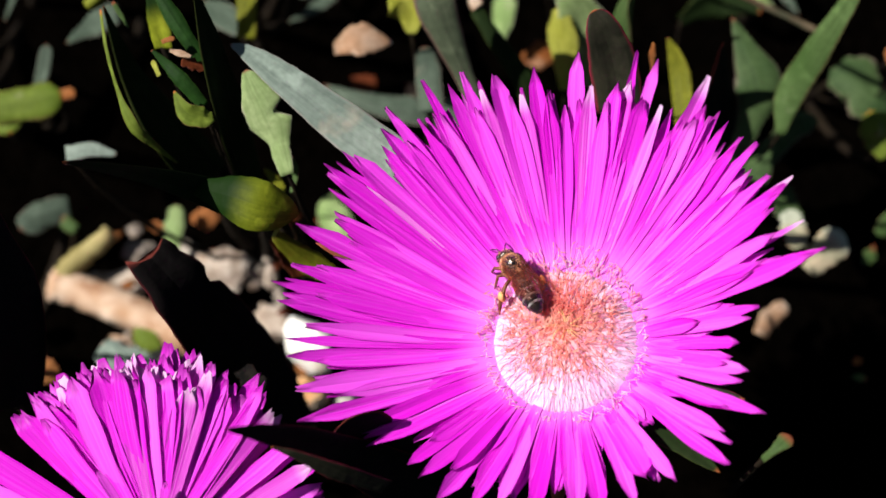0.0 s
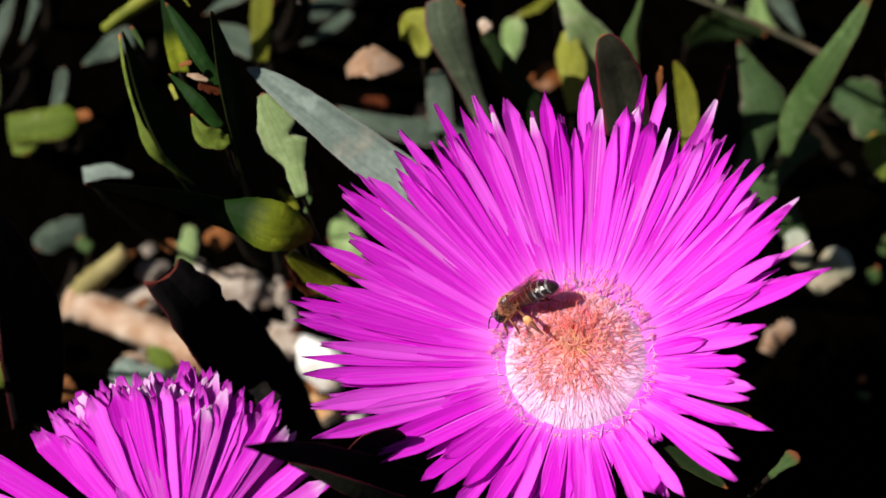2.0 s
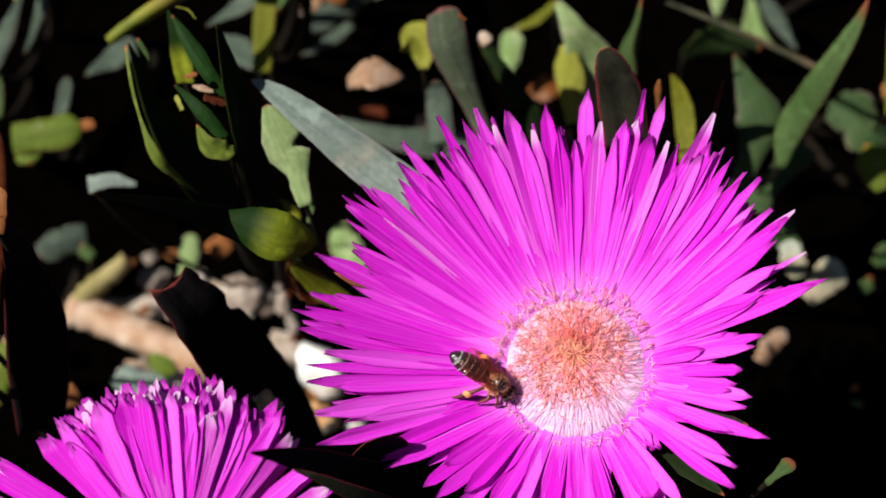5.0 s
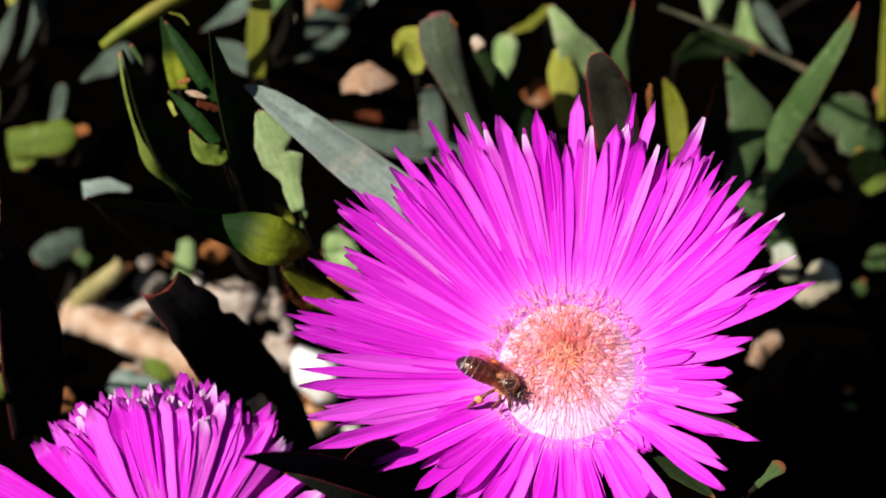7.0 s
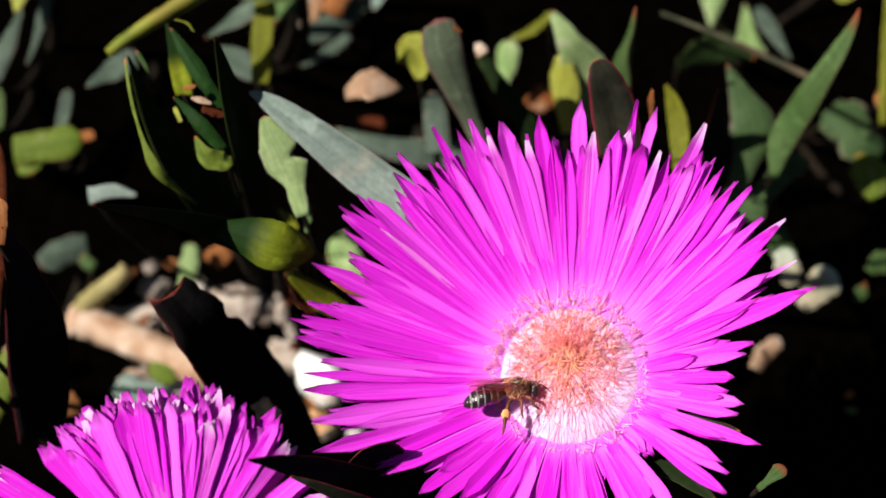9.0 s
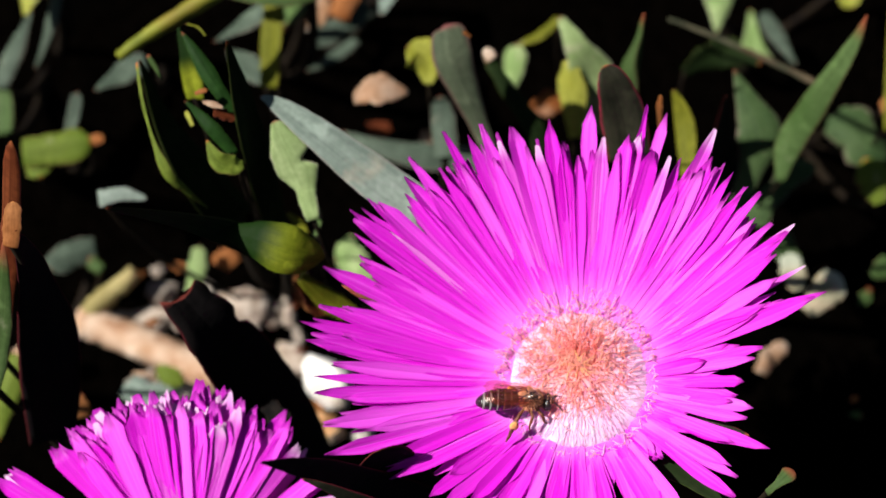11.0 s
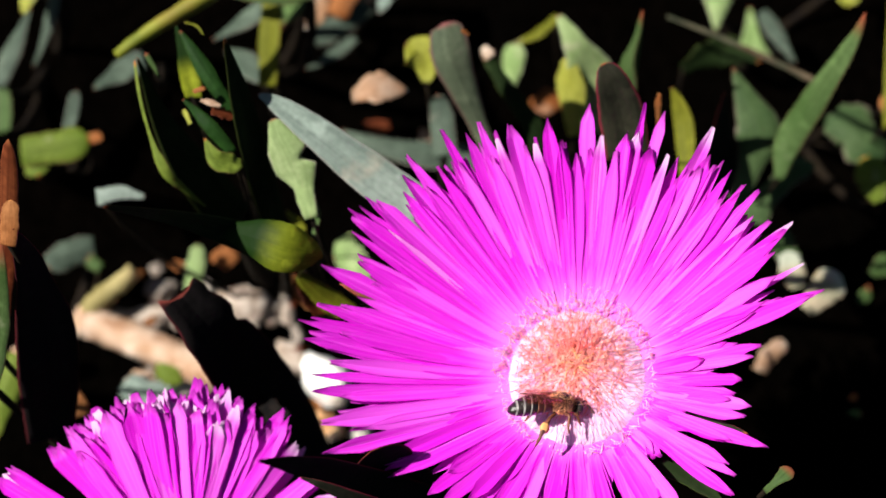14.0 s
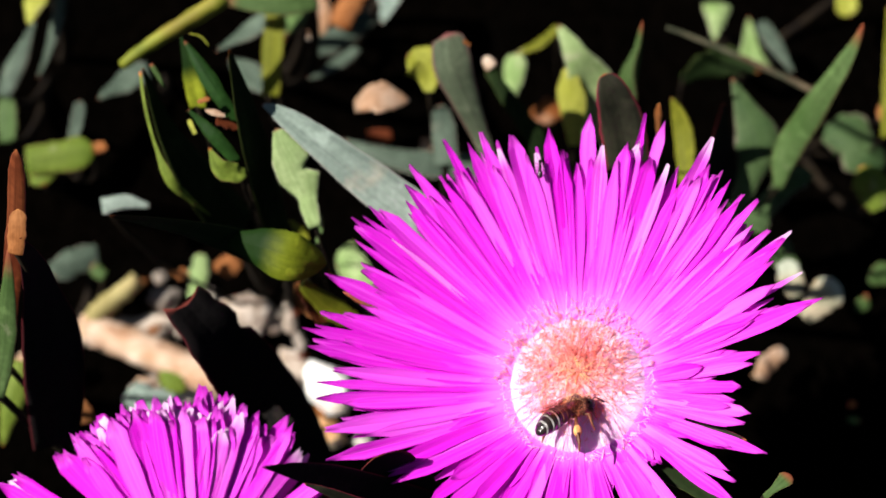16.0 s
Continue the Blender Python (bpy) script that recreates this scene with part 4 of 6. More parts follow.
build_half_closed_flower()


# ---- ground, litter ----
build_ground()


# ---- shoots behind the open flower ----
plant = thing("ice_plant_shoot", -5.2, 116.9, -4.0, "shoot of grey-green ice plant leaves behind the open flower", "plant", "ice plant shoots")
sprout(plant, ((-5.2, 102.9, 89.0, 7.5), (-16.5, 110.3, 92.0, 8.1), (-27.0, 117.2, 96.0, 6.2), (-34.5, 122.4, 98.0, 3.6), (-38.5, 124.2, 99.0, 0.5)), "glaucous", (-0.35, -0.03, 0.94), 0.40, label="broad waxy grey-green leaf", rough=0.05)
sprout(plant, ((-28.4, 103.7, 87.0, 2.8), (-29.9, 108.3, 89.0, 4.5), (-31.9, 113.2, 92.0, 8.8), (-34.1, 117.0, 95.0, 5.5), (-35.7, 120.0, 97.0, 1.9)), "pale", (-0.35, -0.03, 0.94), 0.40, label="pale chewed leaf", rough=0.1, bites=((0.52, 0.07, 0.75), (-0.30, 0.1, 0.35)))
sprout(plant, ((6.7, 142.6, 30.0, 6.7), (-6.7, 143.8, 30.0, 6.7), (-17.5, 146.3, 29.0, 4.8), (-27.8, 151.1, 28.0, 0.7)), "slate", (-0.35, -0.03, 0.94), 0.40, rough=0.05)
sprout(plant, ((-2.7, 136.0, 46.0, 5.6), (-3.2, 143.8, 48.0, 5.9), (-4.2, 149.6, 50.0, 3.8)), "slate", (-0.35, -0.03, 0.94), 0.40, rough=0.05)
plant = thing("ice_plant_shoot", 7.8, 142.4, -4.0, "tall club-shaped leaf with a reddish tip", "plant", "ice plant shoots")
sprout(plant, ((7.8, 128.4, 60.0, 3.1), (4.5, 134.1, 66.0, 4.1), (0.9, 139.8, 73.0, 6.4), (-1.5, 144.4, 78.0, 8.4), (-2.4, 148.5, 81.0, 7.0), (-2.9, 149.8, 82.0, 2.6)), "club", (-0.16, -0.20, 0.97), 0.40, label="dull green leaf with dry reddish tip", rough=0.03)
sprout(plant, ((0.5, 141.6, 93.0, 1.0), (2.0, 141.1, 92.0, 0.7)), "rust", (-0.35, -0.03, 0.94), 0.40, label="dried orange edge of the leaf tip", stalk=False, rough=0.1)
sprout(plant, ((-6.7, 148.5, 58.0, 2.2), (-6.9, 151.6, 60.0, 6.0), (-8.6, 154.1, 62.0, 8.2), (-11.4, 155.8, 62.0, 3.2)), "yellow", (-0.35, -0.03, 0.94), 0.40, label="yellowing leaf", rough=0.07)
plant = thing("ice_plant_shoot", 34.2, 159.6, -4.0, "cluster of pale green shoots behind the petals", "plant", "ice plant shoots")
sprout(plant, ((34.2, 145.6, 40.0, 11.2), (31.3, 153.5, 50.0, 11.8), (26.8, 157.9, 58.0, 6.0), (22.7, 164.2, 61.0, 1.3)), "pale", (-0.35, -0.03, 0.94), 0.40, rough=0.06)
sprout(plant, ((27.2, 141.7, 45.0, 3.3), (26.1, 150.8, 51.0, 6.4), (25.2, 156.7, 55.0, 2.8)), "yellow", (-0.35, -0.03, 0.94), 0.40, rough=0.07)
sprout(plant, ((38.4, 149.9, 50.0, 8.2), (38.3, 152.0, 62.0, 4.9), (38.4, 152.1, 74.0, 2.4), (38.4, 152.8, 82.0, 0.5)), "green", (-0.35, -0.03, 0.94), 0.40, label="pointed leaf with a red tip", rough=0.05)
sprout(plant, ((13.6, 164.2, 25.0, 2.2), (14.3, 169.1, 28.0, 5.5), (14.8, 174.3, 30.0, 6.4)), "pale", (-0.35, -0.03, 0.94), 0.40, rough=0.07)
sprout(plant, ((24.5, 176.0, 40.0, 1.9), (20.2, 172.5, 38.0, 2.7), (14.9, 170.9, 36.0, 1.1)), "olive", (-0.35, -0.03, 0.94), 0.40, rough=0.12)
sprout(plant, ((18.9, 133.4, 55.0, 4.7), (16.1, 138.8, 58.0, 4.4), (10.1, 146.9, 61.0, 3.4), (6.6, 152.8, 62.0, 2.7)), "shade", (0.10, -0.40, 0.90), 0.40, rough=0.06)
sprout(plant, ((7.4, 152.2, 63.0, 2.7), (5.7, 154.7, 63.0, 2.2)), "tan", (-0.35, -0.03, 0.94), 0.40, label="dry papery leaf end", stalk=False, rough=0.15)
plant = thing("ice_plant_shoot", 32.7, 129.4, -4.0, "dark maroon leaf standing beside the flower", "plant", "ice plant shoots")
sprout(plant, ((32.7, 115.4, 90.0, 8.7), (30.7, 121.8, 97.0, 8.5), (28.4, 125.8, 102.0, 6.1), (26.8, 128.3, 104.0, 2.5)), "plum", (-0.15, -0.30, 0.94), 0.12, label="upright maroon leaf with a red edge", rough=0.03)
sprout(plant, ((49.6, 124.5, 60.0, 3.4), (49.2, 134.8, 62.0, 4.6), (48.0, 139.9, 64.0, 3.2), (46.3, 143.2, 66.0, 0.6)), "olive", (-0.5, 0.0, 0.86), 0.40, label="yellow-green young leaf", rough=0.05)
sprout(plant, ((41.5, 128.4, 75.0, 1.6), (40.0, 129.0, 84.0, 1.7), (39.8, 130.3, 88.0, 0.6)), "rust", (-0.35, -0.03, 0.94), 0.40, rough=0.1)
plant = thing("ice_plant_shoot", 63.4, 147.6, -4.0, "shoot of long green leaves with brown tips", "plant", "ice plant shoots")
sprout(plant, ((63.4, 133.6, 30.0, 10.6), (59.3, 137.2, 50.0, 7.8), (56.9, 140.0, 70.0, 0.7)), "maroon", (0.55, -0.80, 0.25), 0.12, rough=0.03)
sprout(plant, ((63.5, 125.3, 42.0, 3.8), (66.8, 134.0, 45.0, 5.6), (68.5, 140.3, 49.0, 10.4), (66.1, 147.4, 51.0, 6.1), (62.9, 155.2, 53.0, 0.5)), "dull", (-0.10, -0.34, 0.94), 0.40, label="triangular green leaf with a brown tip", rough=0.05)
sprout(plant, ((72.4, 129.6, 48.0, 2.0), (73.9, 136.4, 53.0, 6.2), (77.8, 141.8, 62.0, 6.6), (81.2, 145.7, 74.0, 4.3), (83.2, 148.7, 80.0, 2.3), (83.9, 150.8, 85.0, 0.3)), "green", (-0.35, -0.03, 0.94), 0.40, label="long tapering green leaf", rough=0.03)
sprout(plant, ((70.0, 127.6, 28.0, 7.2), (76.0, 135.4, 30.0, 5.6), (81.2, 139.4, 32.0, 6.9), (85.6, 140.6, 32.0, 1.3)), "dull", (-0.35, -0.03, 0.94), 0.40, rough=0.12)
sprout(plant, ((76.4, 125.2, 26.0, 5.9), (79.1, 120.3, 24.0, 5.3), (81.3, 116.8, 22.0, 2.7)), "dull", (-0.10, -0.25, 0.96), 0.40, rough=0.16)
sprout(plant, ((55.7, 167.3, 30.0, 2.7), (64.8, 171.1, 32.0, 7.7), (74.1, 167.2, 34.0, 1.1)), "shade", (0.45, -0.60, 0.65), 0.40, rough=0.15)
plant = thing("ice_plant_shoot", 91.9, 170.1, -4.0, "mottled green leaves at the edge of the mat", "plant", "ice plant shoots")
sprout(plant, ((91.9, 156.1, 22.0, 4.2), (97.1, 154.5, 23.0, 11.6), (101.8, 149.5, 23.0, 9.6), (106.9, 149.2, 22.0, 5.5)), "dull", (-0.10, -0.25, 0.96), 0.40, rough=0.16, bites=((0.42, 0.12, 0.5), (-0.62, 0.1, 0.4)))
sprout(plant, ((101.5, 132.5, 30.0, 5.3), (99.3, 137.1, 32.0, 8.7), (96.9, 142.2, 33.0, 4.8)), "fresh", (-0.10, -0.25, 0.96), 0.40, rough=0.14)
sprout(plant, ((106.0, 158.2, 30.0, 6.3), (103.3, 158.9, 30.0, 4.1)), "rust", (-0.10, -0.25, 0.96), 0.40, rough=0.14)
sprout(plant, ((102.7, 148.9, 35.0, 2.1), (103.0, 161.2, 40.0, 2.1), (105.6, 181.5, 42.0, 1.4)), "olive", (-0.35, -0.03, 0.94), 0.40, rough=0.05)

# ---- far edge of the mat ----
plant = thing("ice_plant_shoot", 79.5, 192.2, -4.0, "pale leaf ends at the far side of the mat", "plant", "ice plant shoots")
leaf(plant, (69.8, 199.1, 12.0), (68.9, 192.7, 14.0), (67.8, 186.1, 16.0), 7.8, "pale", (-0.10, -0.25, 0.96), "wedge", 0.40, rough=0.07)
leaf(plant, (77.7, 180.4, 12.0), (77.4, 185.1, 14.0), (77.6, 194.2, 14.0), 9.5, "pale", (-0.10, -0.25, 0.96), "wedge", 0.40, rough=0.07)
leaf(plant, (81.0, 194.0, 12.0), (84.4, 185.2, 14.0), (88.2, 177.6, 14.0), 4.2, "slate", (-0.35, -0.03, 0.94), "blade", 0.40, rough=0.07)
leaf(plant, (105.6, 206.3, 12.0), (104.1, 199.8, 14.0), (104.7, 195.0, 14.0), 5.5, "yellow", (-0.35, -0.03, 0.94), "strap", 0.40, rough=0.07)
stick("twig", (50.1, 173.1, 45.0), (68.2, 163.9, 46.0), (85.4, 151.4, 50.0), 0.45, 0.85, TWIG, "grey-green bare runner of an ice plant", "twig", 8)
plant = thing("ice_plant_shoot", -30.2, 198.8, -4.0, "grey-green leaf ends with a rusty dead leaf", "plant", "ice plant shoots")
leaf(plant, (-22.4, 192.5, 18.0), (-29.6, 186.8, 17.0), (-37.1, 184.1, 14.0), 6.3, "slate", (-0.10, -0.25, 0.96), "strap", 0.40, rough=0.07)
leaf(plant, (-24.5, 197.7, 22.0), (-28.4, 191.0, 22.0), (-30.5, 187.1, 20.0), 6.2, "rust", (-0.10, -0.25, 0.96), "strap", 0.40, rough=0.07)
leaf(plant, (-37.5, 199.7, 16.0), (-35.1, 193.4, 15.0), (-38.7, 187.5, 14.0), 4.5, "tan", (-0.10, -0.25, 0.96), "strap", 0.40, rough=0.07)
leaf(plant, (-25.3, 180.2, 22.0), (-31.2, 174.7, 22.0), (-37.5, 171.2, 22.0), 3.6, "slate", (-0.35, -0.03, 0.94), "blade", 0.40, rough=0.07)
leaf(plant, (-17.3, 205.9, 20.0), (-16.8, 196.1, 22.0), (-19.1, 186.1, 24.0), 8.3, "glaucous", (-0.35, -0.03, 0.94), "blade", 0.40, rough=0.07)
plant = thing("ice_plant_shoot", -49.8, 186.4, -4.0, "yellow-green stem with grey leaves", "plant", "ice plant shoots")
leaf(plant, (-43.3, 152.7, 48.0), (-43.0, 162.3, 52.0), (-42.0, 178.1, 56.0), 5.4, "olive", (-0.35, -0.03, 0.94), "strap", 0.70, label="yellow-green stem leaf", rough=0.07)
leaf(plant, (-44.0, 173.3, 50.0), (-49.7, 171.1, 46.0), (-58.2, 169.1, 40.0), 5.4, "slate", (-0.35, -0.03, 0.94), "blade", 0.40, rough=0.07)
leaf(plant, (-43.8, 155.5, 44.0), (-49.0, 161.1, 42.0), (-55.2, 167.9, 38.0), 6.2, "slate", (-0.35, -0.03, 0.94), "shard", 0.40, rough=0.07)
leaf(plant, (-36.9, 185.6, 44.0), (-38.4, 175.0, 46.0), (-41.2, 166.9, 48.0), 7.5, "green", (-0.35, -0.03, 0.94), "blade", 0.40, rough=0.07)
leaf(plant, (-32.5, 171.1, 60.0), (-43.8, 169.1, 62.0), (-54.8, 169.8, 62.0), 6.9, "green", (-0.35, -0.03, 0.94), "blade", 0.40, rough=0.07)
plant = thing("ice_plant_shoot", -80.8, 191.5, -4.0, "yellow-green runner with a grey-green leaf", "plant", "ice plant shoots")
stick("stem", (-74.1, 150.8, 66.0), (-64.3, 156.0, 70.0), (-50.9, 163.2, 74.0), 1.2, 2.0, GREEN_STEM, "yellow-green stem with a brown node", "stem", 12, plant)
leaf(plant, (-74.1, 163.6, 40.0), (-80.5, 162.7, 36.0), (-88.2, 161.2, 30.0), 6.1, "slate", (-0.10, -0.25, 0.96), "blade", 0.40, rough=0.07)
plant = thing("ice_plant_shoot", -110.0, 191.4, -4.0, "thin grey-green leaves of the mat", "plant", "ice plant shoots")
leaf(plant, (-98.0, 190.4, 36.0), (-100.1, 178.2, 32.0), (-104.7, 169.0, 26.0), 3.7, "slate", (-0.35, -0.03, 0.94), "blade", 0.40, rough=0.07)
leaf(plant, (-112.8, 163.9, 26.0), (-109.1, 174.0, 28.0), (-105.8, 183.4, 30.0), 5.9, "slate", (-0.35, -0.03, 0.94), "blade", 0.40, rough=0.07)
leaf(plant, (-100.7, 189.4, 40.0), (-103.1, 182.2, 40.0), (-104.7, 177.1, 38.0), 7.3, "yellow", (-0.35, -0.03, 0.94), "blade", 0.40, rough=0.07)
leaf(plant, (-111.3, 153.4, 22.0), (-112.1, 161.8, 24.0), (-110.9, 168.7, 26.0), 6.0, "green", (-0.35, -0.03, 0.94), "blade", 0.40, rough=0.07)
plant = thing("ice_plant_shoot", -105.2, 158.3, -4.0, "bright green blunt leaf with an orange dead tip", "plant", "ice plant shoots")
leaf(plant, (-87.1, 144.9, 36.0), (-85.2, 145.1, 36.0), (-83.4, 145.7, 36.0), 2.7, "rust", (-0.10, -0.25, 0.96), "strap", 0.40, rough=0.07)
leaf(plant, (-102.4, 142.4, 34.0), (-93.9, 143.3, 35.0), (-86.0, 144.6, 36.0), 8.1, "fresh", (-0.10, -0.25, 0.96), "strap", 0.40, label="blunt green leaf with an orange tip", rough=0.07)
leaf(plant, (-91.6, 146.7, 36.0), (-90.4, 150.9, 38.0), (-89.6, 155.5, 40.0), 3.2, "slate", (-0.10, -0.25, 0.96), "strap", 0.40, rough=0.07)
leaf(plant, (-101.0, 146.3, 32.0), (-99.5, 141.1, 32.0), (-98.3, 137.0, 32.0), 6.5, "fresh", (-0.10, -0.25, 0.96), "strap", 0.40, rough=0.07)

# ---- the shaded shoot with a bud ----
plant = thing("ice_plant_shoot", -46.6, 127.3, -4.0, "shoot of keeled leaves round a young bud, painted shade-dark", "plant", "ice plant shoots")
# shaded faces of this shoot are painted dark green
sprout(plant, ((-46.6, 113.3, 60.0, 10.9), (-53.4, 117.5, 78.0, 9.5), (-58.5, 123.8, 88.0, 5.7), (-62.5, 133.2, 97.0, 0.5)), "shade", (0.88, -0.40, 0.22), 0.12, label="keeled leaf with a yellow-green edge, its face painted shade-dark", rough=0.03)
# added sliver: brighter green stands for sunlight on the leaf's narrow flank
sprout(plant, ((-49.5, 107.3, 84.0, 0.4), (-53.0, 108.5, 90.0, 1.3), (-56.0, 110.4, 94.0, 2.1), (-58.9, 116.9, 96.0, 0.7), (-60.9, 123.5, 98.0, 0.7), (-62.4, 131.4, 99.0, 0.5)), "fresh", (-0.35, -0.03, 0.94), 0.40, label="separate bright sliver for the keeled leaf's sunlit flank", stalk=False, rough=0.12)
sprout(plant, ((-36.9, 107.3, 70.0, 6.9), (-39.4, 115.3, 90.0, 8.4), (-41.6, 122.6, 102.0, 6.1), (-43.6, 130.0, 110.0, 0.8)), "shade", (0.90, -0.40, 0.16), 0.12, label="leaf turned away from the sun, shade added in its colour", rough=0.03)
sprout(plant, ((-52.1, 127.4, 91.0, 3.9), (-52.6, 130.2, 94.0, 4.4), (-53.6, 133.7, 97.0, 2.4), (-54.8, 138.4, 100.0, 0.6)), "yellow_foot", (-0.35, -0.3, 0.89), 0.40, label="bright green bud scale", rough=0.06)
sprout(plant, ((-41.3, 120.3, 92.0, 1.3), (-45.3, 124.6, 96.0, 2.6), (-49.7, 130.7, 99.0, 3.0), (-53.8, 136.8, 101.0, 0.5)), "deep", (-0.05, -0.40, 0.90), 0.40, label="green bud leaf, darkened in colour for shade", rough=0.05)
sprout(plant, ((-49.0, 135.3, 102.0, 0.3), (-50.5, 137.2, 102.0, 0.5), (-52.9, 138.0, 102.0, 0.4)), "olive", (-0.35, -0.03, 0.94), 0.40, stalk=False, rough=0.1)
sprout(plant, ((-50.6, 124.1, 100.0, 1.0), (-48.3, 124.9, 100.0, 1.3)), "rust", (-0.35, -0.03, 0.94), 0.40, stalk=False, rough=0.15)
sprout(plant, ((-49.2, 122.8, 99.0, 0.6), (-47.3, 122.3, 99.0, 1.3), (-45.3, 121.6, 99.0, 0.5)), "tan", (-0.35, -0.03, 0.94), 0.40, label="dry papery scale", stalk=False, rough=0.15)
sprout(plant, ((-47.1, 121.2, 98.0, 1.9), (-44.9, 121.0, 97.0, 2.1), (-43.3, 120.5, 96.0, 0.9)), "brown", (-0.35, -0.03, 0.94), 0.40, stalk=False, rough=0.2)
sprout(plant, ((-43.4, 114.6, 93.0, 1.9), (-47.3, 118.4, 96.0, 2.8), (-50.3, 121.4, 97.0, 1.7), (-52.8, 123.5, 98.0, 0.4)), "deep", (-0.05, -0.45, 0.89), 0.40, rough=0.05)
sprout(plant, ((-51.2, 118.8, 97.0, 0.8), (-52.7, 121.9, 97.0, 1.0)), "yellow", (-0.35, -0.03, 0.94), 0.40, stalk=False, rough=0.15)
sprout(plant, ((-41.3, 111.6, 95.0, 1.9), (-43.0, 111.1, 96.0, 3.8), (-45.9, 111.6, 97.0, 3.6), (-48.2, 115.3, 98.0, 0.4)), "fresh", (-0.3,-0.2,0.93), 0.40, label="small lit fleshy leaf", rough=0.05)
sprout(plant, ((-58.7, 131.3, 92.0, 0.4), (-60.5, 133.9, 94.0, 1.0), (-61.3, 135.1, 95.0, 0.9)), "green", (-0.35, -0.03, 0.94), 0.40, stalk=False, rough=0.1)
plant = thing("ice_plant_shoot", -30.0, 113.0, -4.0, "drooping green leaf with a yellow swollen base", "plant", "ice plant shoots")
# the blade's shade is put into its near-black green
sprout(plant, ((-30.0, 99.0, 80.0, 6.1), (-36.1, 99.6, 84.0, 8.2), (-41.6, 98.6, 91.0, 6.5), (-49.9, 96.6, 103.0, 3.6), (-56.5, 93.7, 114.0, 1.9), (-60.3, 91.5, 121.0, 0.6)), "shade", (0.45, -0.75, 0.45), 0.40, label="drooping green leaf painted near-black for shade", rough=0.04)
sprout(plant, ((-25.7, 93.9, 92.0, 0.6), (-27.4, 93.6, 94.0, 5.0), (-31.9, 93.4, 97.0, 9.4), (-36.0, 94.9, 97.0, 8.2), (-40.5, 97.0, 95.0, 5.2), (-46.5, 99.7, 92.0, 1.1)), "yellow_foot", (0.02, -0.38, 0.92), 0.40, label="swollen yellow base of the drooping leaf", stalk=False, rough=0.04)
sprout(plant, ((-31.7, 93.7, 80.0, 0.9), (-29.6, 94.0, 87.0, 1.5), (-28.3, 97.2, 86.0, 0.5)), "yellow", (-0.35, -0.03, 0.94), 0.40, label="pale rim of the leaf base", stalk=False, rough=0.1)
sprout(plant, ((-19.4, 90.4, 66.0, 2.7), (-26.2, 93.0, 70.0, 4.7), (-31.8, 96.1, 76.0, 2.4)), "olive", (0.1, -0.3, 0.95), 0.40, label="olive stem sheath", rough=0.12)
sprout(plant, ((-28.3, 91.5, 64.0, 2.5), (-29.6, 93.8, 70.0, 3.4), (-32.5, 95.7, 75.0, 1.3)), "brown", (-0.10, -0.25, 0.96), 0.40, label="dried brown leaf sheath", rough=0.2, stalk=False)
sprout(plant, ((-76.5, 118.7, 62.0, 4.0), (-71.6, 119.8, 62.0, 3.1), (-66.5, 119.2, 61.0, 1.0)), "glaucous", (-0.35, -0.03, 0.94), 0.40, rough=0.07)
sprout(plant, ((-32.7, 111.1, 60.0, 2.4), (-34.5, 114.8, 58.0, 2.2), (-37.0, 118.2, 56.0, 0.5)), "olive", (-0.35, -0.03, 0.94), 0.40, rough=0.08)
sprout(plant, ((-29.2, 105.5, 74.0, 0.8), (-28.3, 109.0, 76.0, 1.3), (-29.5, 112.0, 78.0, 1.1)), "green", (-0.35, -0.03, 0.94), 0.40, rough=0.05)
sprout(plant, ((-18.6, 107.6, 20.0, 4.0), (-22.4, 116.7, 22.0, 6.7), (-26.0, 122.4, 22.0, 7.0), (-24.8, 126.8, 22.0, 1.3)), "pale", (-0.35, -0.03, 0.94), 0.40, rough=0.05)

# ---- left edge ----
plant = thing("ice_plant_shoot", -104.4, 94.3, -4.0, "tall reddish leaf and dark leaves at the edge of the mat", "plant", "ice plant shoots")
leaf(plant, (-88.3, 78.3, 80.0), (-80.7, 91.8, 105.0), (-75.2, 100.6, 128.0), 4.1, "brown", (-0.10, -0.25, 0.96), "strap", 0.40, label="long leaf turning red and brown", rough=0.07)
leaf(plant, (-77.3, 86.8, 115.0), (-76.9, 90.2, 117.0), (-76.9, 94.0, 118.0), 3.3, "rust", (-0.10, -0.25, 0.96), "strap", 0.40, label="orange dried patch", rough=0.07)
leaf(plant, (-86.8, 69.9, 86.0), (-82.9, 81.4, 98.0), (-80.3, 89.9, 110.0), 4.8, "green", (-0.10, -0.25, 0.96), "blade", 0.40, rough=0.07)
# its unlit side is carried by the near-black maroon colour
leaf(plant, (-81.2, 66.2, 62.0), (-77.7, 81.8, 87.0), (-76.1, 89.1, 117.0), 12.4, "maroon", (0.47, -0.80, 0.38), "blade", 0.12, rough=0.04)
leaf(plant, (-99.2, 93.8, 30.0), (-101.5, 83.7, 28.0), (-103.4, 75.5, 24.0), 5.7, "fresh", (-0.10, -0.25, 0.96), "blade", 0.40, rough=0.07)
leaf(plant, (-88.7, 126.9, 12.0), (-94.5, 124.6, 13.0), (-99.1, 120.5, 14.0), 7.1, "slate", (-0.10, -0.25, 0.96), "strap", 0.40, rough=0.07)
leaf(plant, (-86.8, 121.3, 12.0), (-88.7, 122.7, 12.0), (-90.5, 124.2, 12.0), 3.1, "green", (-0.10, -0.25, 0.96), "strap", 0.40, rough=0.07)

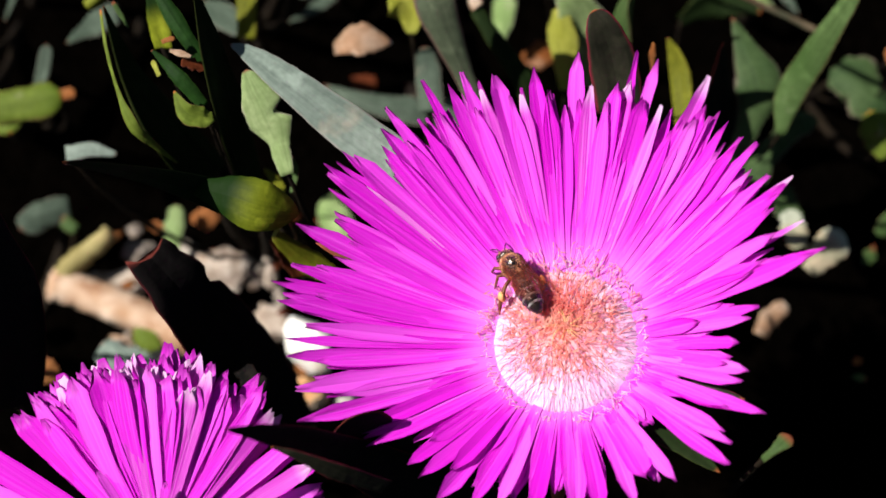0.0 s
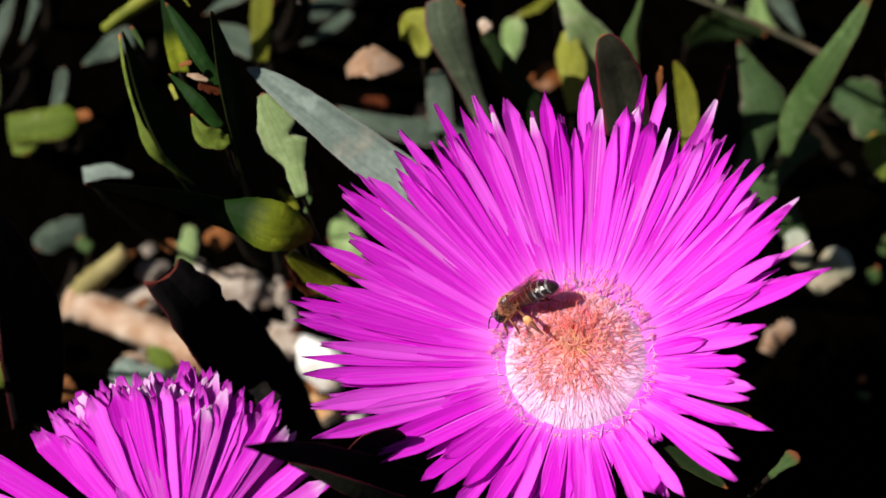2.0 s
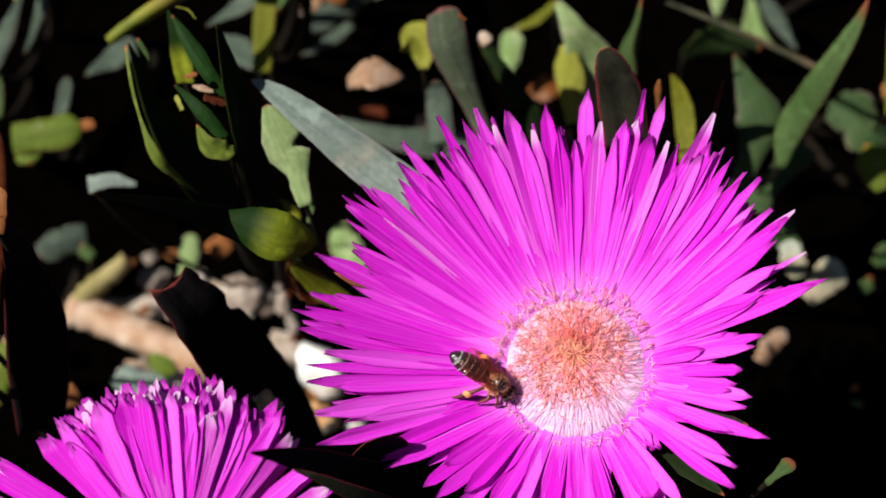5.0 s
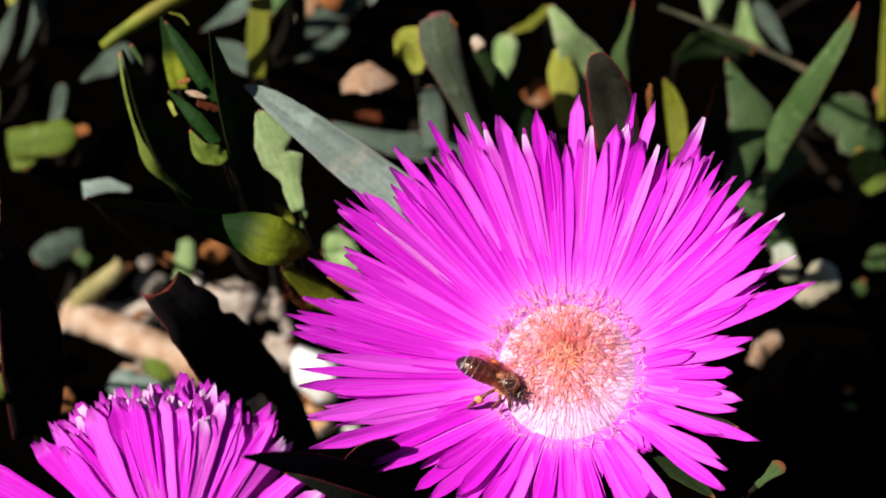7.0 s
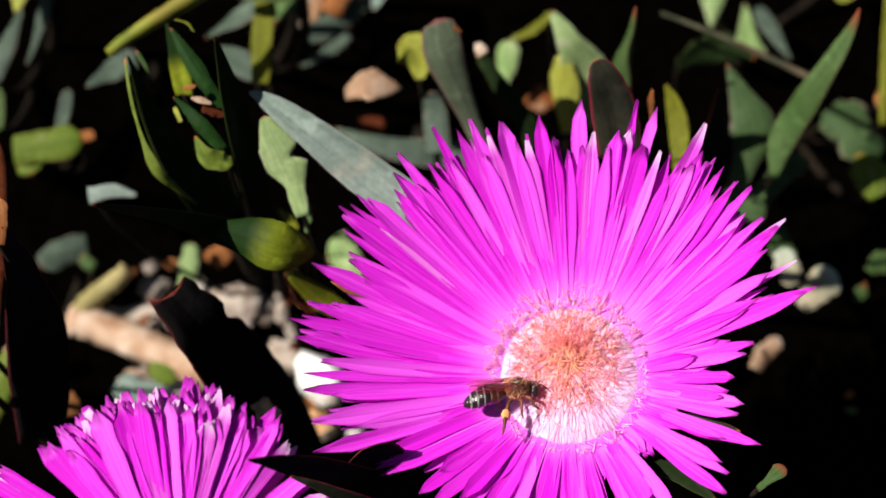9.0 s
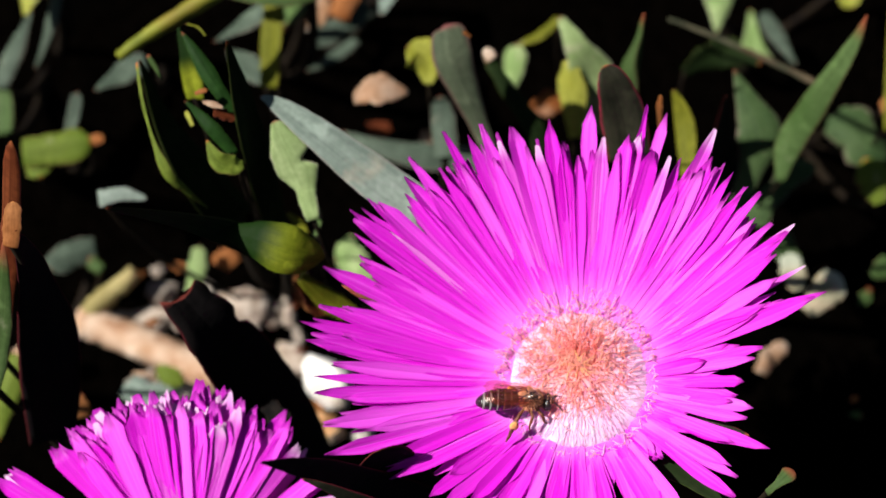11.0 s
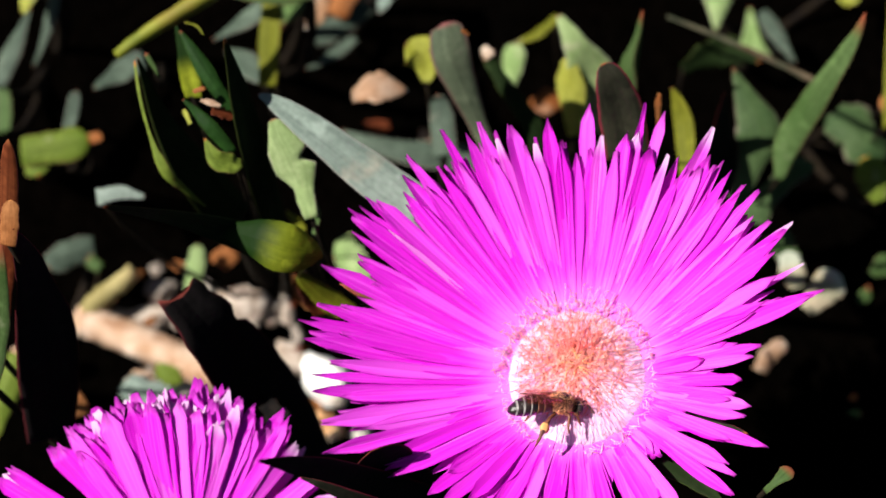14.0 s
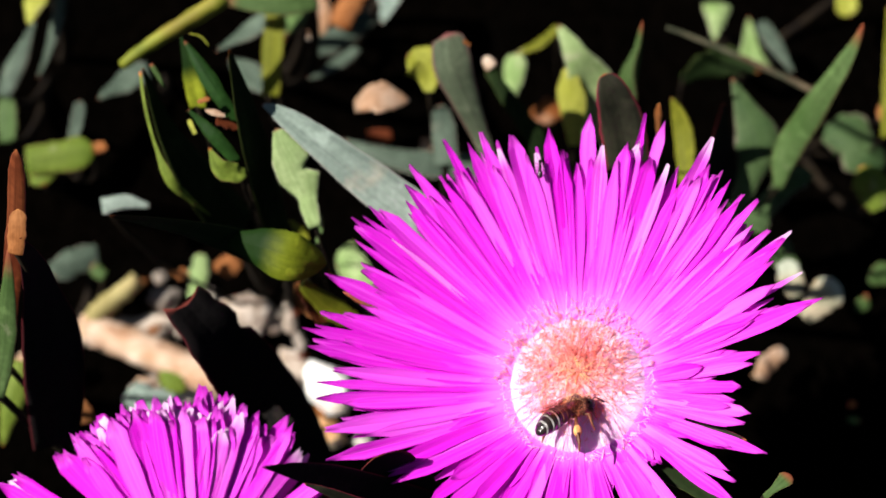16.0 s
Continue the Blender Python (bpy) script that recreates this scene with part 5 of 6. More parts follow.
# ---- the notched leaf, painted nearly black for shade ----
plant = thing("ice_plant_shoot", -30.9, 80.4, -4.0, "broken maroon leaf standing between the flowers, painted shade-dark", "plant", "ice plant shoots")
sprout(plant, ((-30.9, 66.4, 30.0, 12.3), (-36.3, 73.5, 52.0, 14.9), (-42.0, 78.5, 70.0, 14.8), (-46.9, 82.1, 84.0, 12.0), (-53.5, 88.0, 92.0, 7.9)), "maroon", (0.80, -0.56, 0.20), 0.12, label="leaf with a notched tip, painted nearly black for shade", rough=0.05, bites=((0.70, 0.035, 0.30), (0.86, 0.03, 0.15)), ragged=0.45)
sprout(plant, ((-32.8, 66.2, 66.0, 3.3), (-35.7, 70.2, 66.0, 4.9), (-40.6, 74.7, 64.0, 2.2)), "char", (-0.10, -0.25, 0.96), 0.40, label="withered crumpled leaf", rough=0.25)
# both maroon leaves here have their shade painted in
plant = thing("ice_plant_shoot", 8.6, 63.7, -4.0, "leaf leaning over the lower petals, painted nearly black for shade", "plant", "ice plant shoots")
sprout(plant, ((8.6, 49.7, 20.0, 18.7), (-7.8, 50.6, 70.0, 11.1), (-19.7, 50.3, 100.0, 6.3), (-27.7, 49.4, 114.0, 3.2), (-32.5, 48.6, 120.0, 0.3)), "maroon", (0.70, -0.66, 0.28), 0.12, label="pointed leaf in the near-black shade colour", rough=0.03)
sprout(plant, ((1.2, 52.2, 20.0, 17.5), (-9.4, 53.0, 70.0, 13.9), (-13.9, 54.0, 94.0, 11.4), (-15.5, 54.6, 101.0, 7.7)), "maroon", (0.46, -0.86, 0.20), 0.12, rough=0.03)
# added sliver whose lighter plum stands for light on the maroon underside
sprout(plant, ((-9.2, 44.5, 96.0, 2.9), (-16.5, 45.3, 104.0, 3.2), (-23.0, 46.9, 110.0, 1.5), (-26.5, 47.7, 112.0, 0.3)), "plum", (-0.1, -0.55, 0.83), 0.12, label="separate plum sliver for the dark leaf's lit underside", stalk=False, rough=0.05)

# ---- litter ----
stick("stick", (-92.6, 109.7, 6.0), (-77.4, 104.8, 6.0), (-55.6, 94.4, 6.0), 4.0, 4.6, WOOD, "bare pinkish tan stick on the soil", "stick", 20)
stick("stick", (-90.1, 111.2, 7.0), (-86.1, 115.3, 8.0), (-78.9, 121.4, 10.0), 3.2, 2.1, OLIVE_WOOD, "short forked stick with olive-green bark", "stick", 21)
# height fitted to the camera's view, so leaf shadows miss it
plant = thing("dead_leaf", -21.3, 177.6, 0.0, "curled tan dead leaf raised clear of leaf shadows", "dead leaf", "dead leaves among the litter")
leaf(plant, (-23.7, 148.8, 50.0), (-18.7, 149.3, 54.0), (-11.1, 149.5, 52.0), 7.5, "tan", (-0.35, -0.03, 0.94), "shard", 0.15, stalk=False, rough=0.12)
plant = thing("dead_leaf", -21.1, 166.1, 0.0, "rusty dead leaf in the shade", "dead leaf", "dead leaves among the litter")
sprout(plant, ((-23.0, 164.2, 3.0, 3.2), (-20.1, 164.5, 3.0, 4.1), (-16.6, 164.2, 3.0, 2.9)), "brown", (-0.10, -0.25, 0.96), 0.15, stalk=False, rough=0.14)
plant = thing("dead_leaf", -7.5, 163.2, 0.0, "yellow-tan crumb of dead leaf", "dead leaf", "dead leaves among the litter")
leaf(plant, (-8.8, 154.8, 16.0), (-7.4, 155.5, 16.0), (-5.5, 157.0, 16.0), 4.4, "tan", (-0.10, -0.25, 0.96), "shard", 0.15, stalk=False, rough=0.12)
plant = thing("dead_leaf", 25.0, 173.3, 0.0, "curled rust-brown dead leaf", "dead leaf", "dead leaves among the litter")
leaf(plant, (19.3, 164.8, 16.0), (23.5, 164.7, 17.0), (27.9, 167.3, 17.0), 6.7, "rust", (-0.10, -0.25, 0.96), "shard", 0.15, stalk=False, rough=0.12)
plant = thing("dead_leaf", -58.1, 128.9, 0.0, "orange-brown dead leaf among pebbles", "dead leaf", "dead leaves among the litter")
leaf(plant, (-60.9, 127.0, 5.0), (-57.2, 126.6, 6.0), (-53.9, 126.6, 6.0), 6.0, "rust", (-0.10, -0.25, 0.96), "shard", 0.15, stalk=False, rough=0.12)
plant = thing("dead_leaf", -37.5, 119.8, 0.0, "rusty dead leaf under the petals", "dead leaf", "dead leaves among the litter")
leaf(plant, (-35.4, 113.2, 6.0), (-36.8, 117.3, 7.0), (-40.6, 121.4, 6.0), 6.2, "rust", (-0.10, -0.25, 0.96), "shard", 0.15, stalk=False, rough=0.12)
plant = thing("dead_leaf", -93.6, 90.3, 0.0, "orange dead leaf beside the half-closed flower", "dead leaf", "dead leaves among the litter")
leaf(plant, (-88.4, 81.8, 34.0), (-84.6, 80.8, 35.0), (-80.9, 78.9, 34.0), 6.5, "rust", (-0.10, -0.25, 0.96), "shard", 0.15, stalk=False, rough=0.12)
plant = thing("dead_leaf", -106.0, 103.1, 0.0, "pale pinkish dead leaf", "dead leaf", "dead leaves among the litter")
leaf(plant, (-107.2, 100.6, 8.0), (-103.4, 100.3, 9.0), (-101.7, 98.5, 8.0), 6.9, "tan", (-0.10, -0.25, 0.96), "shard", 0.15, stalk=False, rough=0.12)
plant = thing("dead_leaf", 78.5, 103.6, 0.0, "tan dead leaf on dark soil", "dead leaf", "dead leaves among the litter")
sprout(plant, ((74.0, 96.6, 8.0, 3.3), (75.7, 100.2, 9.0, 4.1), (80.4, 103.9, 9.0, 3.3)), "tan", (-0.10, -0.25, 0.96), 0.15, stalk=False, rough=0.14)
# lifted in line with the camera's view to catch sun; the stalk is added
plant = thing("ice_plant_shoot", 78.8, 73.5, -4.0, "small green leaf end raised into the sun beside the lower petals", "plant", "ice plant shoots")
leaf(plant, (50.8, 47.3, 104.0), (52.5, 48.6, 106.0), (55.2, 50.8, 106.0), 2.7, "green", (-0.35, -0.03, 0.94), "club", 0.40, rough=0.07)
plant = thing("dead_leaf", -32.4, 94.5, 0.0, "orange-tan dead leaf beside the white stone", "dead leaf", "dead leaves among the litter")
leaf(plant, (-33.8, 88.5, 6.0), (-31.9, 92.8, 6.0), (-34.2, 100.0, 6.0), 7.7, "rust", (-0.10, -0.25, 0.96), "shard", 0.15, stalk=False, rough=0.12)
plant = thing("dead_leaf", -65.6, 125.8, 0.0, "fallen grey-green leaf on the soil", "dead leaf", "dead leaves among the litter")
leaf(plant, (-64.4, 115.8, 10.0), (-63.7, 121.7, 11.0), (-63.3, 127.6, 12.0), 4.5, "pale", (-0.10, -0.25, 0.96), "strap", 0.15, stalk=False, rough=0.12)
plant = thing("dead_leaf", -70.5, 98.8, 0.0, "yellow-green leaf end on pale stones", "dead leaf", "dead leaves among the litter")
leaf(plant, (-70.0, 100.7, 8.0), (-69.0, 96.4, 8.0), (-65.3, 93.6, 8.0), 6.9, "fresh", (-0.10, -0.25, 0.96), "shard", 0.15, stalk=False, rough=0.12)
plant = thing("dead_leaf", -74.9, 92.2, 0.0, "grey-green leaf behind the flower", "dead leaf", "dead leaves among the litter")
leaf(plant, (-76.8, 90.6, 18.0), (-71.3, 87.2, 18.0), (-64.6, 86.6, 18.0), 7.5, "glaucous", (-0.10, -0.25, 0.96), "strap", 0.15, stalk=False, rough=0.12)
stone(-30.2, 94.4, 8.0, 6.2, 8.4, 5.0, WHITE, "large white chalky stone beside the petals", 8, 23, 0.3)
stone(-31.6, 83.6, 4.0, 4.7, 3.7, 3.0, OCHRE, "rounded ochre stone under the petals", 20, 49)
stone(-54.4, 114.1, 3.0, 8.4, 5.9, 4.2, STONE, "rounded tan-white pebble among dead leaves", 0, 24)
stone(-62.3, 115.9, 2.0, 4.8, 4.8, 3.4, GREY_STONE, "rounded grey-brown pebble among dead leaves", 10, 25)
stone(-66.5, 95.6, 2.0, 6.6, 5.5, 3.3, CHALK, "rounded white pebble under the stick", -20, 26)
stone(-77.8, 111.7, 0.0, 8.4, 4.5, 2.8, STONE, "pale flat pebble on the soil", 0, 27)
stone(-73.3, 118.9, 2.0, 4.2, 3.1, 2.2, GREY_STONE, "dull brown-grey flat pebble on the soil", 0, 47)
stone(-46.0, 113.0, 2.0, 2.8, 3.9, 2.2, GREY_STONE, "rough grey pebble among dead leaves", -15, 28)
stone(-41.6, 113.0, 2.0, 1.8, 3.4, 1.8, STONE, "small rounded tan pebble on soil", 10, 29)
stone(-38.6, 107.8, 2.0, 1.7, 3.1, 1.7, GREY_STONE, "small rounded grey pebble on soil", 30, 48)
stone(-75.4, 125.0, 2.0, 1.7, 1.7, 1.3, GREY_STONE, "small rough grey pebble on soil", 0, 30)
stone(-40.0, 101.3, 2.0, 5.0, 3.6, 2.5, STONE, "small pinkish white pebble", -25, 31)
stone(-22.7, 83.3, 2.0, 3.5, 1.9, 1.4, CHALK, "small white pebble under the petals", 15, 32)
stone(-75.3, 92.5, 10.0, 2.9, 2.7, 1.9, GREY_STONE, "rough grey pebble among dead leaves", 0, 33)
plant = thing("dead_leaf", 86.6, 131.7, 0.0, "brownish leaf end beside the petals", "dead leaf", "dead leaves among the litter")
sprout(plant, ((79.7, 111.0, 28.0, 3.1), (78.8, 114.6, 28.0, 6.0), (78.2, 120.2, 28.0, 3.9)), "dry", (-0.10, -0.25, 0.96), 0.15, stalk=False, rough=0.14)
plant = thing("dead_leaf", 94.4, 121.7, 0.0, "pale grey leaf with brown edges", "dead leaf", "dead leaves among the litter")
sprout(plant, ((81.9, 107.0, 24.0, 3.7), (85.5, 110.4, 25.0, 7.4), (88.5, 113.4, 26.0, 8.1), (90.5, 115.0, 26.0, 5.3)), "dry", (-0.10, -0.25, 0.96), 0.15, stalk=False, rough=0.14)
plant = thing("dead_leaf", 98.5, 88.5, 0.0, "tiny crumb of green leaf on soil", "dead leaf", "dead leaves among the litter")
leaf(plant, (95.6, 87.7, 4.0), (97.3, 87.4, 4.0), (98.9, 87.1, 4.0), 1.9, "green", (-0.10, -0.25, 0.96), "shard", 0.15, stalk=False, rough=0.12)
plant = thing("dead_leaf", 98.3, 92.5, 0.0, "tiny crumb of rusty leaf on soil", "dead leaf", "dead leaves among the litter")
leaf(plant, (96.0, 90.8, 4.0), (97.1, 91.4, 4.0), (98.3, 91.7, 4.0), 1.7, "rust", (-0.10, -0.25, 0.96), "shard", 0.15, stalk=False, rough=0.12)
plant = thing("dead_leaf", 103.5, 118.7, 0.0, "small green leaf crumb", "dead leaf", "dead leaves among the litter")
leaf(plant, (100.7, 116.5, 4.0), (102.2, 117.2, 4.0), (104.0, 120.3, 4.0), 3.5, "green", (-0.10, -0.25, 0.96), "shard", 0.15, stalk=False, rough=0.12)
plant = thing("dead_leaf", 109.4, 127.1, 0.0, "crumb of green leaf on soil", "dead leaf", "dead leaves among the litter")
leaf(plant, (103.7, 121.8, 8.0), (106.8, 124.1, 8.0), (111.3, 126.4, 8.0), 5.7, "green", (-0.10, -0.25, 0.96), "shard", 0.15, stalk=False, rough=0.12)
plant = thing("dead_leaf", -39.9, 116.9, 0.0, "crumb of dry dead leaf on soil", "dead leaf", "dead leaves among the litter")
leaf(plant, (-38.1, 117.4, 2.0), (-39.5, 115.6, 4.0), (-41.1, 113.9, 3.0), 1.6, "brown", (-0.10, -0.25, 0.96), "shard", 0.15, stalk=False, rough=0.12)
stone(-31.1, 91.4, 1.0, 1.0, 1.2, 0.7, GREY_STONE, "small pebble crumb among dead leaves", 90, 34)
plant = thing("dead_leaf", -37.6, 128.4, 0.0, "crumb of dry dead leaf on soil", "dead leaf", "dead leaves among the litter")
leaf(plant, (-40.2, 125.5, 2.0), (-37.2, 126.8, 4.0), (-34.4, 128.4, 3.0), 2.6, "brown", (-0.10, -0.25, 0.96), "shard", 0.15, stalk=False, rough=0.12)
stone(-71.4, 116.2, 1.0, 0.8, 1.4, 0.6, GREY_STONE, "small pebble crumb among dead leaves", 85, 35)
plant = thing("dead_leaf", -70.1, 126.6, 0.0, "crumb of dry dead leaf on soil", "dead leaf", "dead leaves among the litter")
leaf(plant, (-71.9, 126.3, 2.0), (-69.3, 125.1, 4.0), (-67.2, 124.0, 3.0), 2.7, "rust", (-0.10, -0.25, 0.96), "shard", 0.15, stalk=False, rough=0.12)
stone(-74.4, 98.4, 1.0, 1.5, 0.9, 0.6, GREY_STONE, "small pebble crumb among dead leaves", 153, 36)
plant = thing("dead_leaf", -75.8, 111.7, 0.0, "crumb of dry dead leaf on soil", "dead leaf", "dead leaves among the litter")
leaf(plant, (-72.8, 112.0, 2.0), (-75.0, 110.4, 4.0), (-77.6, 108.9, 3.0), 2.2, "rust", (-0.10, -0.25, 0.96), "shard", 0.15, stalk=False, rough=0.12)
stone(-66.1, 104.8, 1.0, 1.7, 1.5, 1.1, GREY_STONE, "small pebble crumb among dead leaves", 169, 37)
plant = thing("dead_leaf", -76.7, 97.6, 0.0, "crumb of dry dead leaf on soil", "dead leaf", "dead leaves among the litter")
leaf(plant, (-79.2, 97.8, 2.0), (-75.8, 96.4, 4.0), (-73.0, 95.2, 3.0), 2.7, "tan", (-0.10, -0.25, 0.96), "shard", 0.15, stalk=False, rough=0.12)
stone(-69.2, 110.6, 1.0, 1.5, 1.4, 1.0, GREY_STONE, "small pebble crumb among dead leaves", 2, 38)
plant = thing("dead_leaf", -30.6, 127.5, 0.0, "crumb of dry dead leaf on soil", "dead leaf", "dead leaves among the litter")
leaf(plant, (-31.3, 127.5, 2.0), (-30.3, 125.9, 4.0), (-29.5, 124.7, 3.0), 2.5, "brown", (-0.10, -0.25, 0.96), "shard", 0.15, stalk=False, rough=0.12)
stone(-73.0, 91.8, 1.0, 1.7, 1.3, 0.9, STONE, "small pebble crumb among dead leaves", 117, 39)
plant = thing("dead_leaf", -38.2, 104.6, 0.0, "crumb of dry dead leaf on soil", "dead leaf", "dead leaves among the litter")
leaf(plant, (-35.8, 103.7, 2.0), (-37.8, 103.4, 4.0), (-40.1, 103.1, 3.0), 1.4, "brown", (-0.10, -0.25, 0.96), "shard", 0.15, stalk=False, rough=0.12)
stone(-33.1, 94.1, 1.0, 1.5, 1.2, 0.8, STONE, "small pebble crumb among dead leaves", 143, 40)
plant = thing("dead_leaf", -72.2, 98.2, 0.0, "crumb of dry dead leaf on soil", "dead leaf", "dead leaves among the litter")
leaf(plant, (-74.3, 98.1, 2.0), (-71.4, 97.0, 4.0), (-69.0, 95.9, 3.0), 1.7, "brown", (-0.10, -0.25, 0.96), "shard", 0.15, stalk=False, rough=0.12)
stone(-74.8, 113.6, 1.0, 1.3, 1.5, 0.9, STONE, "small pebble crumb among dead leaves", 43, 41)
plant = thing("dead_leaf", -68.9, 97.8, 0.0, "crumb of dry dead leaf on soil", "dead leaf", "dead leaves among the litter")
leaf(plant, (-66.3, 95.2, 2.0), (-68.2, 96.7, 4.0), (-70.5, 98.1, 3.0), 1.5, "tan", (-0.10, -0.25, 0.96), "shard", 0.15, stalk=False, rough=0.12)
stone(-45.6, 99.6, 1.0, 1.8, 1.2, 0.8, GREY_STONE, "small pebble crumb among dead leaves", 108, 42)
plant = thing("dead_leaf", -55.9, 119.1, 0.0, "crumb of dry dead leaf on soil", "dead leaf", "dead leaves among the litter")
leaf(plant, (-57.6, 116.0, 2.0), (-55.3, 117.7, 4.0), (-53.4, 119.5, 3.0), 2.3, "brown", (-0.10, -0.25, 0.96), "shard", 0.15, stalk=False, rough=0.12)
stone(-53.1, 117.6, 1.0, 1.7, 0.7, 0.5, GREY_STONE, "small pebble crumb among dead leaves", 13, 43)
plant = thing("dead_leaf", -80.6, 123.9, 0.0, "crumb of dry dead leaf on soil", "dead leaf", "dead leaves among the litter")
leaf(plant, (-77.7, 124.5, 2.0), (-79.7, 122.4, 4.0), (-82.4, 120.5, 3.0), 2.2, "rust", (-0.10, -0.25, 0.96), "shard", 0.15, stalk=False, rough=0.12)
stone(-41.0, 122.2, 1.0, 1.8, 1.0, 0.7, GREY_STONE, "small pebble crumb among dead leaves", 158, 44)
plant = thing("dead_leaf", -52.7, 98.6, 0.0, "crumb of dry dead leaf on soil", "dead leaf", "dead leaves among the litter")
leaf(plant, (-51.8, 99.3, 2.0), (-52.1, 97.4, 4.0), (-52.7, 95.5, 3.0), 2.3, "brown", (-0.10, -0.25, 0.96), "shard", 0.15, stalk=False, rough=0.12)
stone(-64.9, 94.9, 1.0, 0.8, 1.1, 0.6, GREY_STONE, "small pebble crumb among dead leaves", 164, 45)
plant = thing("dead_leaf", -40.1, 93.1, 0.0, "crumb of dry dead leaf on soil", "dead leaf", "dead leaves among the litter")
leaf(plant, (-41.6, 94.4, 2.0), (-39.7, 92.0, 4.0), (-38.2, 89.6, 3.0), 2.0, "brown", (-0.10, -0.25, 0.96), "shard", 0.15, stalk=False, rough=0.12)
stone(-54.7, 113.3, 1.0, 1.7, 1.0, 0.7, GREY_STONE, "small pebble crumb among dead leaves", 158, 46)


# ---- insects ----
def blob(cx, cy, cz, rx, ry, rz, n=14, m=18, power=1.0, bumps=0.0, seed=0):
    """An egg-like closed body along x."""
    loops = []
    for i in range(n + 1):
        a = math.pi * (0.02 + 0.96 * i / n)
        loops.append([(cx - rx * math.cos(a), cy + ry * math.sin(a) ** power * math.cos(6.2832 * j / m) * (1 + bumps * noise.noise((i * 0.9, j * 0.9, seed))), cz + rz * math.sin(a) ** power * math.sin(6.2832 * j / m) * (1 + bumps * noise.noise((i * 0.9, j * 0.9, seed + 5)))) for j in range(m)])
    return rings(loops)


def fur_of(cx, cy, cz, rx, ry, rz, count, length, seed, lean=-0.4):
    """Short hairs all over a body."""
    rnd, pieces = random.Random(seed), []
    for k in range(count):
        d = Vector((rnd.gauss(0, 1), rnd.gauss(0, 1), rnd.gauss(0, 1))).normalized()
        p = Vector((cx + d.x * rx * 0.96, cy + d.y * ry * 0.96, cz + d.z * rz * 0.96))
        q = (d + Vector((lean, rnd.uniform(-.3, .3), rnd.uniform(-.3, .3)))).normalized() * length * rnd.uniform(0.6, 1.2)
        s = d.cross(Vector((0.3, 0.5, 0.8))).normalized() * 0.05
        w = d.cross(s.normalized()) * 0.05
        pieces.append(([p + s, p - s * 0.5 + w, p - s * 0.5 - w, p + q], [(0, 1, 3), (1, 2, 3), (2, 0, 3), (0, 2, 1)]))
    return join(pieces)


def limb(points, radii, seed=0):
    pts, rr = [], []
    for i in range(len(points) - 1):
        for k in range(3):
            s = k / 3
            pts.append(Vector(points[i]).lerp(Vector(points[i + 1]), s))
            rr.append(radii[i] + (radii[i + 1] - radii[i]) * s)
    pts.append(Vector(points[-1]))
    rr.append(radii[-1])
    return tube(pts, rr, 6, 0.08, seed)


